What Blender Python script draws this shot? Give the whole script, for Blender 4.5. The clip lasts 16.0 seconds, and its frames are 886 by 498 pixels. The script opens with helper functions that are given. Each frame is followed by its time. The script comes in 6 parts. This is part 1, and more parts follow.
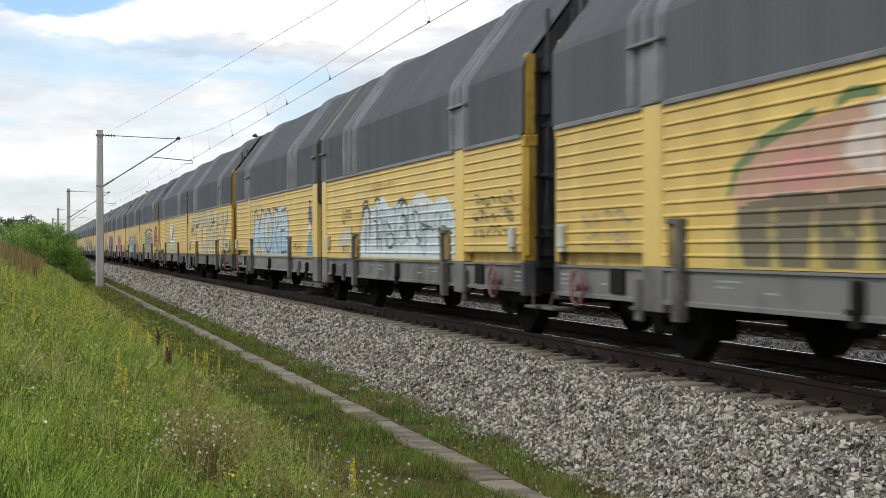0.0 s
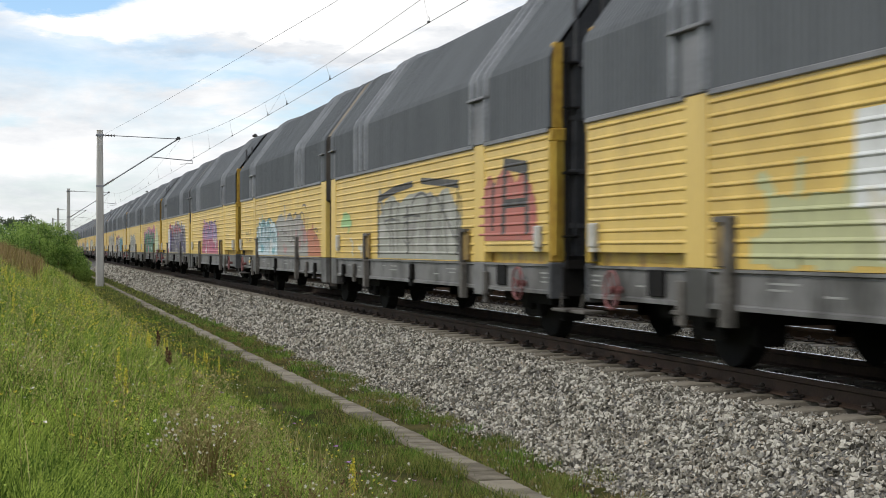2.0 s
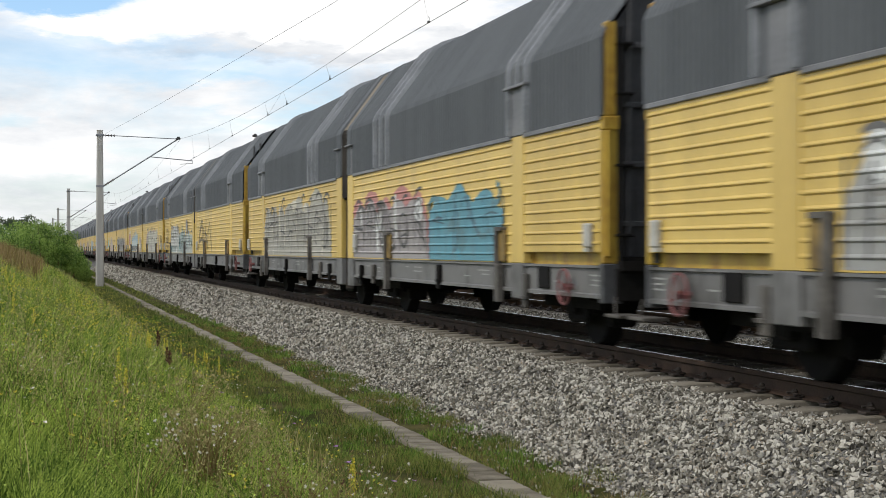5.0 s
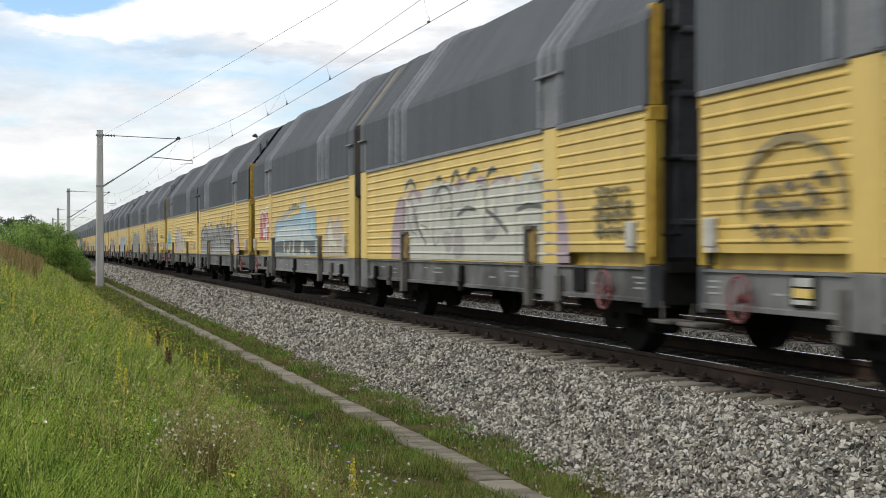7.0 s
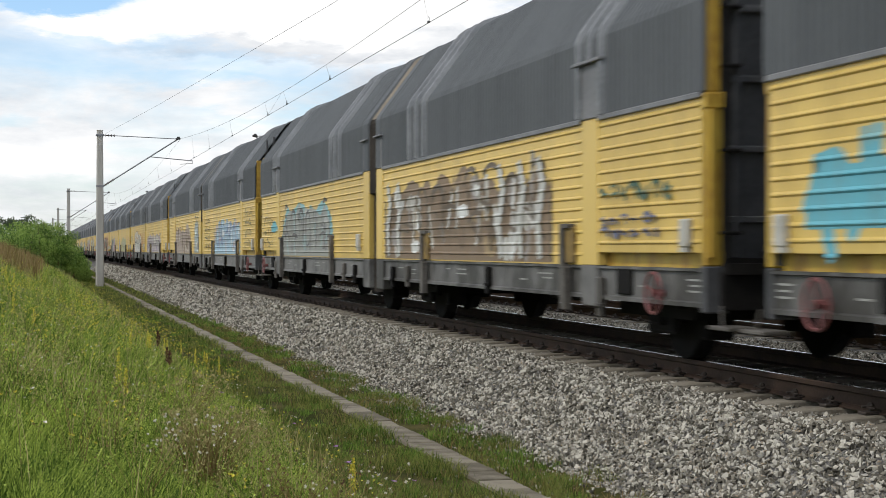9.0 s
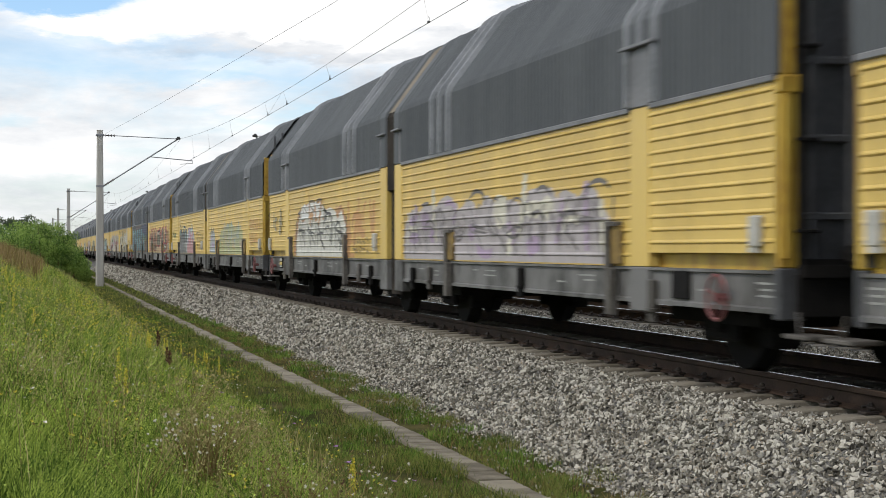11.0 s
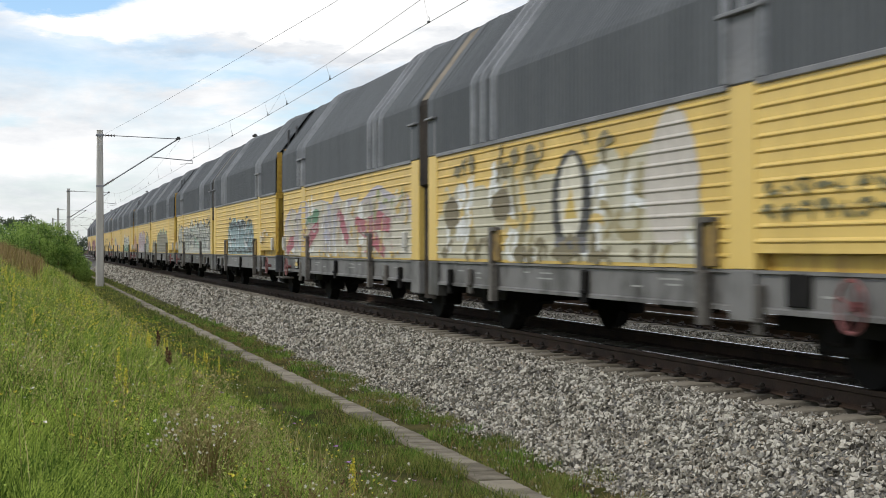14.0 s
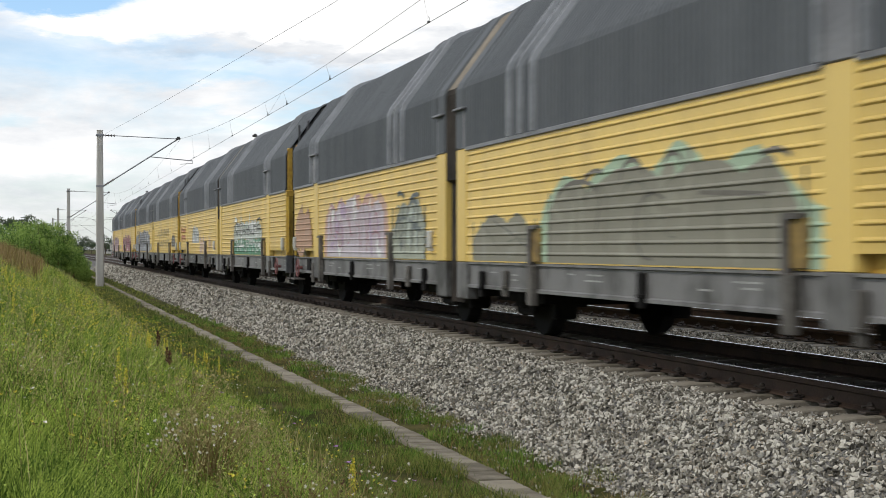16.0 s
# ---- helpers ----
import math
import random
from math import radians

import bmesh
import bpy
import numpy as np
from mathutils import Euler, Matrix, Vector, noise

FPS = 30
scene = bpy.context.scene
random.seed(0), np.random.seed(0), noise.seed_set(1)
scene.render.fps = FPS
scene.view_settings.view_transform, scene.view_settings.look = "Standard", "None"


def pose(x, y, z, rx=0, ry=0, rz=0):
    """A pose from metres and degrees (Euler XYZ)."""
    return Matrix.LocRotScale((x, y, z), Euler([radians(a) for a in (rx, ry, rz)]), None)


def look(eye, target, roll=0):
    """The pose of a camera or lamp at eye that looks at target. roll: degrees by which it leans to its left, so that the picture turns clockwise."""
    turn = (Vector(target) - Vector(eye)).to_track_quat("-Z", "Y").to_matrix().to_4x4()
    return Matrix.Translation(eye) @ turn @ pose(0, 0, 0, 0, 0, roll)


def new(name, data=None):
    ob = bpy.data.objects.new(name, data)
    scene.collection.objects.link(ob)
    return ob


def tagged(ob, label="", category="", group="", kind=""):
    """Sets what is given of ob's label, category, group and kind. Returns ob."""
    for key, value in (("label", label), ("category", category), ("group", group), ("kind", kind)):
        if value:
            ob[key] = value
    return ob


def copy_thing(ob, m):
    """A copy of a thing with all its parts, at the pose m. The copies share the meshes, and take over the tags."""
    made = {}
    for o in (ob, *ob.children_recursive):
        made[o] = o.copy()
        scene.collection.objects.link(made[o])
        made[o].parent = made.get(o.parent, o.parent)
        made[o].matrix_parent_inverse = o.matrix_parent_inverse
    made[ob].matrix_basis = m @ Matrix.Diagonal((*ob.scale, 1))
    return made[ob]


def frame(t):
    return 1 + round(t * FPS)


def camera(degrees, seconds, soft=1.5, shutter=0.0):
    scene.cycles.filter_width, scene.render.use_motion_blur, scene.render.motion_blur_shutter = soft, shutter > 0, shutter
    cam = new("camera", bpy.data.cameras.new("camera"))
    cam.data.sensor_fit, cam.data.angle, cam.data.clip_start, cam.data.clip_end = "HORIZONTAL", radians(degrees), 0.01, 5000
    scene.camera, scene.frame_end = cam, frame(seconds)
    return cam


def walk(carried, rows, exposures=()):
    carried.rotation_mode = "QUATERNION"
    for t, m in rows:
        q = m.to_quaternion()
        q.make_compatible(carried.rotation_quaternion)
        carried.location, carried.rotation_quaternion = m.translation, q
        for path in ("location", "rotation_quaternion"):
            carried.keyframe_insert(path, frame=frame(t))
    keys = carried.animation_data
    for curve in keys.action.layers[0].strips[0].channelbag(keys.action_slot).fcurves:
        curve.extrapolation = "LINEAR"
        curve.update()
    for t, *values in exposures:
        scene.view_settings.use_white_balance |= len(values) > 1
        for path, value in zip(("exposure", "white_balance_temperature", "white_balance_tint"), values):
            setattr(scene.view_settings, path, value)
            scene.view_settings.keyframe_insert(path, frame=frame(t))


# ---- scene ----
# camera: low on the bank beside the line, standing still
EYE = (0.0, 0.0, 1.078)
TURN = 14.85
cam = camera(32.2, 16.0, 0.8, 0.17)
AIM = look(EYE, (math.sin(radians(TURN)), math.cos(radians(TURN)), EYE[2]))
walk(cam, [(0.0, AIM), (16.0, AIM)], [(0.0, 0.12, 6560, 9.6), (16.0, 0.12, 6560, 9.6)])

# ---- sky and sun: bright broken overcast ----
SUN_EL, SUN_AZ = 45.0, 254.0
world = bpy.data.worlds.new("sky")
scene.world = world
world.use_nodes = True
wt = world.node_tree
wn, wl = wt.nodes, wt.links


def wnode(kind, **kw):
    n = wn.new(kind)
    for k, val in kw.items():
        n.inputs[k].default_value = val
    return n


sky = wn.new("ShaderNodeTexSky")
sky.sky_type, sky.sun_disc = "NISHITA", False
sky.sun_elevation, sky.sun_rotation = radians(SUN_EL), radians(SUN_AZ)
sky_gain = wn.new("ShaderNodeVectorMath")
sky_gain.operation = "SCALE"
tint = wn.new("ShaderNodeVectorMath")
tint.operation = "MULTIPLY"
tint.inputs[1].default_value = (0.86, 0.985, 1.12)
sky_gain.inputs["Scale"].default_value = 0.16
wl.new(sky.outputs[0], tint.inputs[0])
wl.new(tint.outputs[0], sky_gain.inputs[0])
coord = wn.new("ShaderNodeTexCoord")
squash = wn.new("ShaderNodeMapping")
squash.inputs["Scale"].default_value = (1.0, 1.0, 3.4)
squash.inputs["Location"].default_value = (0.31, 0.12, 0.4)
wl.new(coord.outputs["Generated"], squash.inputs[0])
puff = wnode("ShaderNodeTexNoise", Scale=7.0, Detail=10.0, Roughness=0.58, Distortion=0.35)
wl.new(squash.outputs[0], puff.inputs["Vector"])
shade = wnode("ShaderNodeTexNoise", Scale=5.0, Detail=8.0, Roughness=0.6)
wl.new(squash.outputs[0], shade.inputs["Vector"])
# ragged edges: the direction is shaken a little before it meets the cloud banks
shake = wn.new("ShaderNodeVectorMath")
shake.operation = "MULTIPLY_ADD"
shake.inputs[1].default_value, shake.inputs[2].default_value = (0.07, 0.07, 0.035), (-0.035, -0.035, -0.0175)
ragged = wnode("ShaderNodeTexNoise", Scale=16.0, Detail=8.0, Roughness=0.62)
wl.new(squash.outputs[0], ragged.inputs["Vector"])
wl.new(ragged.outputs["Color"], shake.inputs[0])
shaken = wn.new("ShaderNodeVectorMath")
shaken.operation = "ADD"
wl.new(coord.outputs["Generated"], shaken.inputs[0])
wl.new(shake.outputs[0], shaken.inputs[1])


def bank(az, el, wide, high, amount, onto):
    """A cloud bank or gap round a bearing and elevation (degrees), added onto a density."""
    a, e = radians(az), radians(el)
    off = wn.new("ShaderNodeVectorMath")
    off.operation = "SUBTRACT"
    off.inputs[1].default_value = (math.sin(a) * math.cos(e), math.cos(a) * math.cos(e), math.sin(e))
    wl.new(shaken.outputs[0], off.inputs[0])
    div = wn.new("ShaderNodeVectorMath")
    div.operation = "DIVIDE"
    div.inputs[1].default_value = (radians(wide), radians(wide), radians(high))
    wl.new(off.outputs[0], div.inputs[0])
    size = wn.new("ShaderNodeVectorMath")
    size.operation = "LENGTH"
    wl.new(div.outputs[0], size.inputs[0])
    m = wnode("ShaderNodeMapRange", **{"From Min": 0.55, "From Max": 1.25, "To Min": amount, "To Max": 0.0})
    m.interpolation_type = "SMOOTHSTEP"
    wl.new(size.outputs["Value"], m.inputs[0])
    add = wn.new("ShaderNodeMath")
    wl.new(onto, add.inputs[0])
    wl.new(m.outputs[0], add.inputs[1])
    return add.outputs[0]


density = puff.outputs["Fac"]
for row in ((0.6, 9.0, 2.9, 0.62, -0.45), (10.5, 8.6, 7.2, 1.5, 0.30), (7.5, 5.6, 3.0, 0.6, 0.16), (2.0, 8.0, 2.6, 0.35, 0.18),
            (1.0, 3.2, 2.4, 0.6, 0.14), (6.0, 6.2, 3.0, 0.35, -0.10), (-0.5, 4.5, 2.0, 0.4, -0.10), (4.0, 2.2, 4.0, 0.5, -0.06)):
    density = bank(*row, density)
grey = shade.outputs["Fac"]
for row in ((10.5, 8.9, 7.0, 0.9, 0.22), (8.0, 7.35, 5.5, 0.38, -0.14), (9.0, 4.2, 5.0, 0.4, -0.05)):
    grey = bank(*row, grey)
cover = wn.new("ShaderNodeValToRGB")
cover.color_ramp.elements[0].position, cover.color_ramp.elements[1].position = 0.18, 0.60
veil = cover.color_ramp.elements.new(0.40)
veil.color = (0.42, 0.42, 0.42, 1)
wl.new(density, cover.inputs[0])
cloud = wn.new("ShaderNodeValToRGB")
cloud.color_ramp.elements[0].position, cloud.color_ramp.elements[0].color = 0.32, (0.58, 0.62, 0.68, 1)
cloud.color_ramp.elements[1].position, cloud.color_ramp.elements[1].color = 0.58, (1.03, 1.03, 1.035, 1)
wl.new(grey, cloud.inputs[0])
mix = wn.new("ShaderNodeMix")
mix.data_type = "RGBA"
wl.new(cover.outputs[0], mix.inputs[0])
wl.new(sky_gain.outputs[0], mix.inputs[6])
wl.new(cloud.outputs[0], mix.inputs[7])
wl.new(mix.outputs[2], wn["Background"].inputs[0])
wn["Background"].inputs["Strength"].default_value = 1.0
sun = new("sun", bpy.data.lights.new("sun", "SUN"))
sun.data.energy, sun.data.angle, sun.data.color = 1.45, radians(7), (1.0, 0.95, 0.88)
_e, _a = radians(SUN_EL), radians(SUN_AZ)
sun_from = Vector((math.sin(_a) * math.cos(_e), math.cos(_a) * math.cos(_e), math.sin(_e)))
sun.matrix_basis = look(sun_from * 60, (0, 0, 0))


# ---- materials ----
def lerp3(a, b, f):
    return tuple(x + (y - x) * f for x, y in zip(a, b))


def surface(name, c1, c2, rough=0.7, scale=3.0, fine=60.0, bump=0.15, metal=0.0, stretch=(1, 1, 1), island=0.0, rnd=0.0, spec=0.5, dist=0.01, thin=0.0, mid=None, span=(0.55, 0.90)):
    """A painted, mineral or plant surface: two tones mixed by coarse and fine noise, fine relief, uneven gloss."""
    m = bpy.data.materials.new(name)
    m.use_nodes = True
    nt = m.node_tree
    n, l = nt.nodes, nt.links
    b = n["Principled BSDF"]
    tc, mp = n.new("ShaderNodeTexCoord"), n.new("ShaderNodeMapping")
    mp.inputs["Scale"].default_value = stretch
    l.new(tc.outputs["Object"], mp.inputs[0])
    a, d = n.new("ShaderNodeTexNoise"), n.new("ShaderNodeTexNoise")
    a.inputs["Scale"].default_value, a.inputs["Detail"].default_value = scale, 5
    d.inputs["Scale"].default_value, d.inputs["Detail"].default_value = fine, 3
    for q in (a, d):
        l.new(mp.outputs[0], q.inputs["Vector"])
    ad = n.new("ShaderNodeMath")
    ad.operation = "MULTIPLY_ADD"
    l.new(d.outputs["Fac"], ad.inputs[0])
    ad.inputs[1].default_value = 0.45
    l.new(a.outputs["Fac"], ad.inputs[2])
    last = ad.outputs[0]
    for amount, src in ((island, "Random Per Island"), (rnd, "Random")):
        if amount:
            g = n.new("ShaderNodeNewGeometry" if src != "Random" else "ShaderNodeObjectInfo")
            k = n.new("ShaderNodeMath")
            k.operation = "MULTIPLY_ADD"
            l.new(g.outputs[src], k.inputs[0])
            k.inputs[1].default_value = amount
            l.new(last, k.inputs[2])
            k2 = n.new("ShaderNodeMath")
            k2.operation = "SUBTRACT"
            l.new(k.outputs[0], k2.inputs[0])
            k2.inputs[1].default_value = amount * 0.5
            last = k2.outputs[0]
    r = n.new("ShaderNodeValToRGB")
    r.color_ramp.elements[0].position, r.color_ramp.elements[1].position = span
    r.color_ramp.elements[0].color, r.color_ramp.elements[1].color = (*c1, 1), (*c2, 1)
    if mid:
        e = r.color_ramp.elements.new(0.70)
        e.color = (*mid, 1)
    l.new(last, r.inputs[0])
    l.new(r.outputs[0], b.inputs["Base Color"])
    rr = n.new("ShaderNodeMapRange")
    rr.inputs["To Min"].default_value, rr.inputs["To Max"].default_value = max(0.05, rough - 0.12), min(1, rough + 0.12)
    l.new(a.outputs["Fac"], rr.inputs[0])
    l.new(rr.outputs[0], b.inputs["Roughness"])
    b.inputs["Metallic"].default_value = metal
    b.inputs["Specular IOR Level"].default_value = spec
    if thin:
        tr, ms = n.new("ShaderNodeBsdfTranslucent"), n.new("ShaderNodeMixShader")
        l.new(r.outputs[0], tr.inputs["Color"])
        ms.inputs[0].default_value = thin
        l.new(b.outputs[0], ms.inputs[1])
        l.new(tr.outputs[0], ms.inputs[2])
        l.new(ms.outputs[0], n["Material Output"].inputs["Surface"])
    if bump:
        bp = n.new("ShaderNodeBump")
        bp.inputs["Strength"].default_value, bp.inputs["Distance"].default_value = bump, dist
        l.new(d.outputs["Fac"], bp.inputs["Height"])
        l.new(bp.outputs[0], b.inputs["Normal"])
    return m


YELLOW = surface("yellow_paint", (0.54, 0.368, 0.085), (0.68, 0.482, 0.13), 0.45, 0.9, 14, 0.04, stretch=(1, 2.2, 0.5), rnd=0.25)
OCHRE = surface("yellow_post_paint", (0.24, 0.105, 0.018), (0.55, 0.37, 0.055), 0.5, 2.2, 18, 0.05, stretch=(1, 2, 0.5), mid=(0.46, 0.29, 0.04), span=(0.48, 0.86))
ROOF = surface("roof_grey_paint", (0.094, 0.101, 0.106), (0.124, 0.132, 0.137), 0.7, 0.8, 22, 0.04, stretch=(1, 2, 0.5), rnd=0.2, spec=0.10)
RAILGREY = surface("light_grey_paint", (0.12, 0.12, 0.122), (0.20, 0.20, 0.20), 0.5, 2.0, 25, 0.05)
SILL = surface("sill_grey_paint", (0.048, 0.045, 0.039), (0.168, 0.164, 0.155), 0.62, 1.3, 9, 0.08, stretch=(1, 1.5, 0.7), rnd=0.3, span=(0.52, 0.80))
ROOFRAIL = surface("roof_rail_grey", (0.20, 0.21, 0.218), (0.31, 0.32, 0.33), 0.6, 2.0, 25, 0.05, spec=0.2)
STAKE = surface("stake_steel", (0.050, 0.044, 0.036), (0.135, 0.122, 0.105), 0.7, 3, 25, 0.1)
# yellow darkened to brown: the shade inside the stake pocket, put into its colour
POCKET = surface("stake_pocket_shade", (0.11, 0.07, 0.022), (0.28, 0.185, 0.05), 0.7, 4, 25, 0.1)
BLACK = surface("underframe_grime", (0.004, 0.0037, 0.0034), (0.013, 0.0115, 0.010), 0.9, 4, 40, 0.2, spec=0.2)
ENDGREY = surface("end_wall_grey", (0.036, 0.036, 0.037), (0.078, 0.078, 0.080), 0.6, 2, 22, 0.08)
ENDDOOR = surface("end_door_grey", (0.040, 0.040, 0.042), (0.080, 0.080, 0.082), 0.6, 2, 22, 0.08)
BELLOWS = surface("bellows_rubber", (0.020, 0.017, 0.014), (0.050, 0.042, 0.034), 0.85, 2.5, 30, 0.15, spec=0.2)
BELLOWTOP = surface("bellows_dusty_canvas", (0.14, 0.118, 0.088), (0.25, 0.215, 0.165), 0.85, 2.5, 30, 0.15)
WHITEBOX = surface("cream_box_paint", (0.36, 0.35, 0.31), (0.52, 0.51, 0.46), 0.5, 5, 30, 0.05)
REDWHEEL = surface("red_handwheel_paint", (0.11, 0.04, 0.038), (0.24, 0.075, 0.07), 0.55, 6, 30, 0.05)
MARK = surface("stencil_white", (0.22, 0.22, 0.20), (0.36, 0.36, 0.33), 0.6, 9, 60, 0.03)
STEEL = surface("rail_rust", (0.034, 0.022, 0.015), (0.068, 0.043, 0.030), 0.8, 3, 45, 0.25, spec=0.25)
SHINE = surface("rail_running_band", (0.55, 0.55, 0.56), (0.68, 0.68, 0.69), 0.22, 8, 60, 0.03, metal=1.0)
CLIP = surface("fastening_iron", (0.022, 0.017, 0.014), (0.05, 0.038, 0.03), 0.75, 9, 60, 0.2)
SLEEPER = surface("sleeper_concrete", (0.15, 0.13, 0.098), (0.26, 0.232, 0.182), 0.9, 5, 60, 0.25, rnd=0.35)
SLAB = surface("slab_concrete", (0.112, 0.096, 0.066), (0.255, 0.225, 0.168), 0.92, 4, 90, 0.35, rnd=0.4)
MAST = surface("mast_concrete", (0.36, 0.345, 0.31), (0.47, 0.45, 0.41), 0.85, 1.2, 30, 0.15, stretch=(3, 3, 0.4))
GALV = surface("galvanised_tube", (0.20, 0.205, 0.21), (0.30, 0.30, 0.31), 0.45, 6, 50, 0.05, metal=0.5)
WIRE = surface("copper_wire_dark", (0.035, 0.035, 0.034), (0.06, 0.058, 0.055), 0.55, 6, 50, 0.0)
CERAMIC = surface("insulator_brown", (0.06, 0.04, 0.03), (0.11, 0.075, 0.055), 0.3, 8, 40, 0.0)
STONE = surface("granite_ballast", (0.078, 0.071, 0.057), (0.52, 0.49, 0.415), 0.9, 6, 30, 0.10, island=1.0, spec=0.2, mid=(0.26, 0.240, 0.193), span=(0.22, 1.22))
LONESTONE = surface("granite_single", (0.078, 0.071, 0.057), (0.52, 0.49, 0.415), 0.9, 6, 30, 0.10, rnd=1.0, spec=0.2, mid=(0.26, 0.240, 0.193), span=(0.22, 1.22))
for rock in (STONE, LONESTONE):
    tones = next(k for k in rock.node_tree.nodes if k.type == "VALTORGB").color_ramp.elements
    for at, tone in ((0.76, (0.29, 0.275, 0.24, 1)), (0.785, (0.37, 0.27, 0.155, 1)), (0.81, (0.33, 0.315, 0.28, 1))):
        tones.new(at).color = tone
BED = surface("ballast_bed", (0.03, 0.028, 0.024), (0.20, 0.19, 0.17), 0.95, 28, 60, 0.9, dist=0.04)
SOIL = surface("soil_and_turf", (0.030, 0.038, 0.008), (0.095, 0.085, 0.032), 0.98, 1.5, 30, 0.6, dist=0.03, spec=0.05)
GRASS = surface("meadow_grass", (0.036, 0.084, 0.009), (0.53, 0.64, 0.13), 0.6, 1.6, 8, 0.0, island=0.95, spec=0.15, thin=0.28, span=(0.44, 1.02), mid=(0.172, 0.27, 0.036))
TURF = surface("short_turf", (0.062, 0.100, 0.018), (0.29, 0.31, 0.085), 0.65, 1.1, 10, 0.0, island=0.7, spec=0.12, thin=0.3)
TUFT = surface("tuft_grass", (0.050, 0.120, 0.012), (0.25, 0.38, 0.075), 0.65, 1.1, 10, 0.0, island=0.7, spec=0.12, thin=0.3)
STRAW = surface("dry_grass", (0.27, 0.235, 0.09), (0.54, 0.48, 0.22), 0.75, 1.2, 10, 0.0, island=0.6, spec=0.2, thin=0.2)
RUSSET = surface("brown_grass_heads", (0.17, 0.12, 0.042), (0.34, 0.255, 0.115), 0.8, 1.2, 10, 0.0, island=0.6, spec=0.2, thin=0.2)
DOCK = surface("dock_seed", (0.075, 0.026, 0.013), (0.16, 0.062, 0.03), 0.8, 20, 60, 0.0, island=0.5)
LEAF = surface("shrub_leaf", (0.06, 0.135, 0.016), (0.33, 0.46, 0.10), 0.5, 0.8, 12, 0.0, island=0.6, spec=0.35, thin=0.35)
FARLEAF = surface("far_tree_leaf", (0.030, 0.050, 0.022), (0.075, 0.105, 0.045), 0.7, 0.4, 4, 0.0, island=0.5)
BARK = surface("bark", (0.06, 0.045, 0.03), (0.13, 0.10, 0.075), 0.9, 6, 40, 0.5)
YFLOWER = surface("yellow_petals", (0.60, 0.50, 0.03), (0.82, 0.72, 0.08), 0.6, 6, 30, 0.0, island=0.4)
WFLOWER = surface("white_petals", (0.55, 0.52, 0.43), (0.80, 0.76, 0.65), 0.7, 6, 30, 0.0, island=0.4)
PFLOWER = surface("purple_petals", (0.26, 0.13, 0.30), (0.42, 0.24, 0.46), 0.7, 6, 30, 0.0, island=0.4)
WALLPAINT = surface("far_render_wall", (0.42, 0.40, 0.37), (0.55, 0.53, 0.49), 0.9, 0.6, 5, 0.0)


# ---- mesh helpers ----
def part(name, bm, material, parent=None, label="", smooth=False):
    """Links a bmesh as one mesh object, under a thing or a part."""
    me = bpy.data.meshes.new(name)
    bmesh.ops.recalc_face_normals(bm, faces=bm.faces)
    bm.to_mesh(me)
    bm.free()
    for mt in (material if isinstance(material, (list, tuple)) else [material]):
        me.materials.append(mt)
    if smooth:
        me.polygons.foreach_set("use_smooth", [True] * len(me.polygons))
    ob = new(name, me)
    if parent is not None:
        ob.parent = parent
    if label:
        tagged(ob, label)
    return ob


def add_box(bm, x0, x1, y0, y1, z0, z1, bevel=0.0):
    m = Matrix.Translation(((x0 + x1) / 2, (y0 + y1) / 2, (z0 + z1) / 2)) @ Matrix.Diagonal((abs(x1 - x0), abs(y1 - y0), abs(z1 - z0), 1))
    r = bmesh.ops.create_cube(bm, size=1, matrix=m)
    if bevel:
        edges = list({e for vv in r["verts"] for e in vv.link_edges})
        bmesh.ops.bevel(bm, geom=edges, offset=bevel, segments=1, affect="EDGES", profile=0.5)


def box(*a, bevel=0.0):
    bm = bmesh.new()
    add_box(bm, *a, bevel=bevel)
    return bm


def add_tube(bm, a, b, r0, r1=None, seg=8):
    a, b = Vector(a), Vector(b)
    r1 = r0 if r1 is None else r1
    m = Matrix.Translation((a + b) / 2) @ (b - a).to_track_quat("Z", "Y").to_matrix().to_4x4()
    bmesh.ops.create_cone(bm, cap_ends=True, segments=seg, radius1=r0, radius2=r1, depth=(b - a).length, matrix=m)


def tube(a, b, r0, r1=None, seg=8):
    bm = bmesh.new()
    add_tube(bm, a, b, r0, r1, seg)
    return bm


def add_torus(bm, c, axis, R, r, seg=20, sides=6):
    m = Matrix.Translation(c) @ Vector(axis).to_track_quat("Z", "Y").to_matrix().to_4x4()
    rings = []
    for i in range(seg):
        a = 2 * math.pi * i / seg
        ring = []
        for j in range(sides):
            b = 2 * math.pi * j / sides
            ring.append(bm.verts.new(m @ Vector(((R + r * math.cos(b)) * math.cos(a), (R + r * math.cos(b)) * math.sin(a), r * math.sin(b)))))
        rings.append(ring)
    for i in range(seg):
        for j in range(sides):
            bm.faces.new((rings[i][j], rings[(i + 1) % seg][j], rings[(i + 1) % seg][(j + 1) % sides], rings[i][(j + 1) % sides]))


def sweep(bm, prof, ys, closed=False, caps=False):
    """A profile of (x, z) points carried along the y stations."""
    rows = [[bm.verts.new((x, y, z)) for x, z in prof] for y in ys]
    n = len(prof)
    for r0, r1 in zip(rows, rows[1:]):
        for i in range(n if closed else n - 1):
            bm.faces.new((r0[i], r0[(i + 1) % n], r1[(i + 1) % n], r1[i]))
    if caps:
        bm.faces.new(rows[0])
        bm.faces.new(rows[-1][::-1])


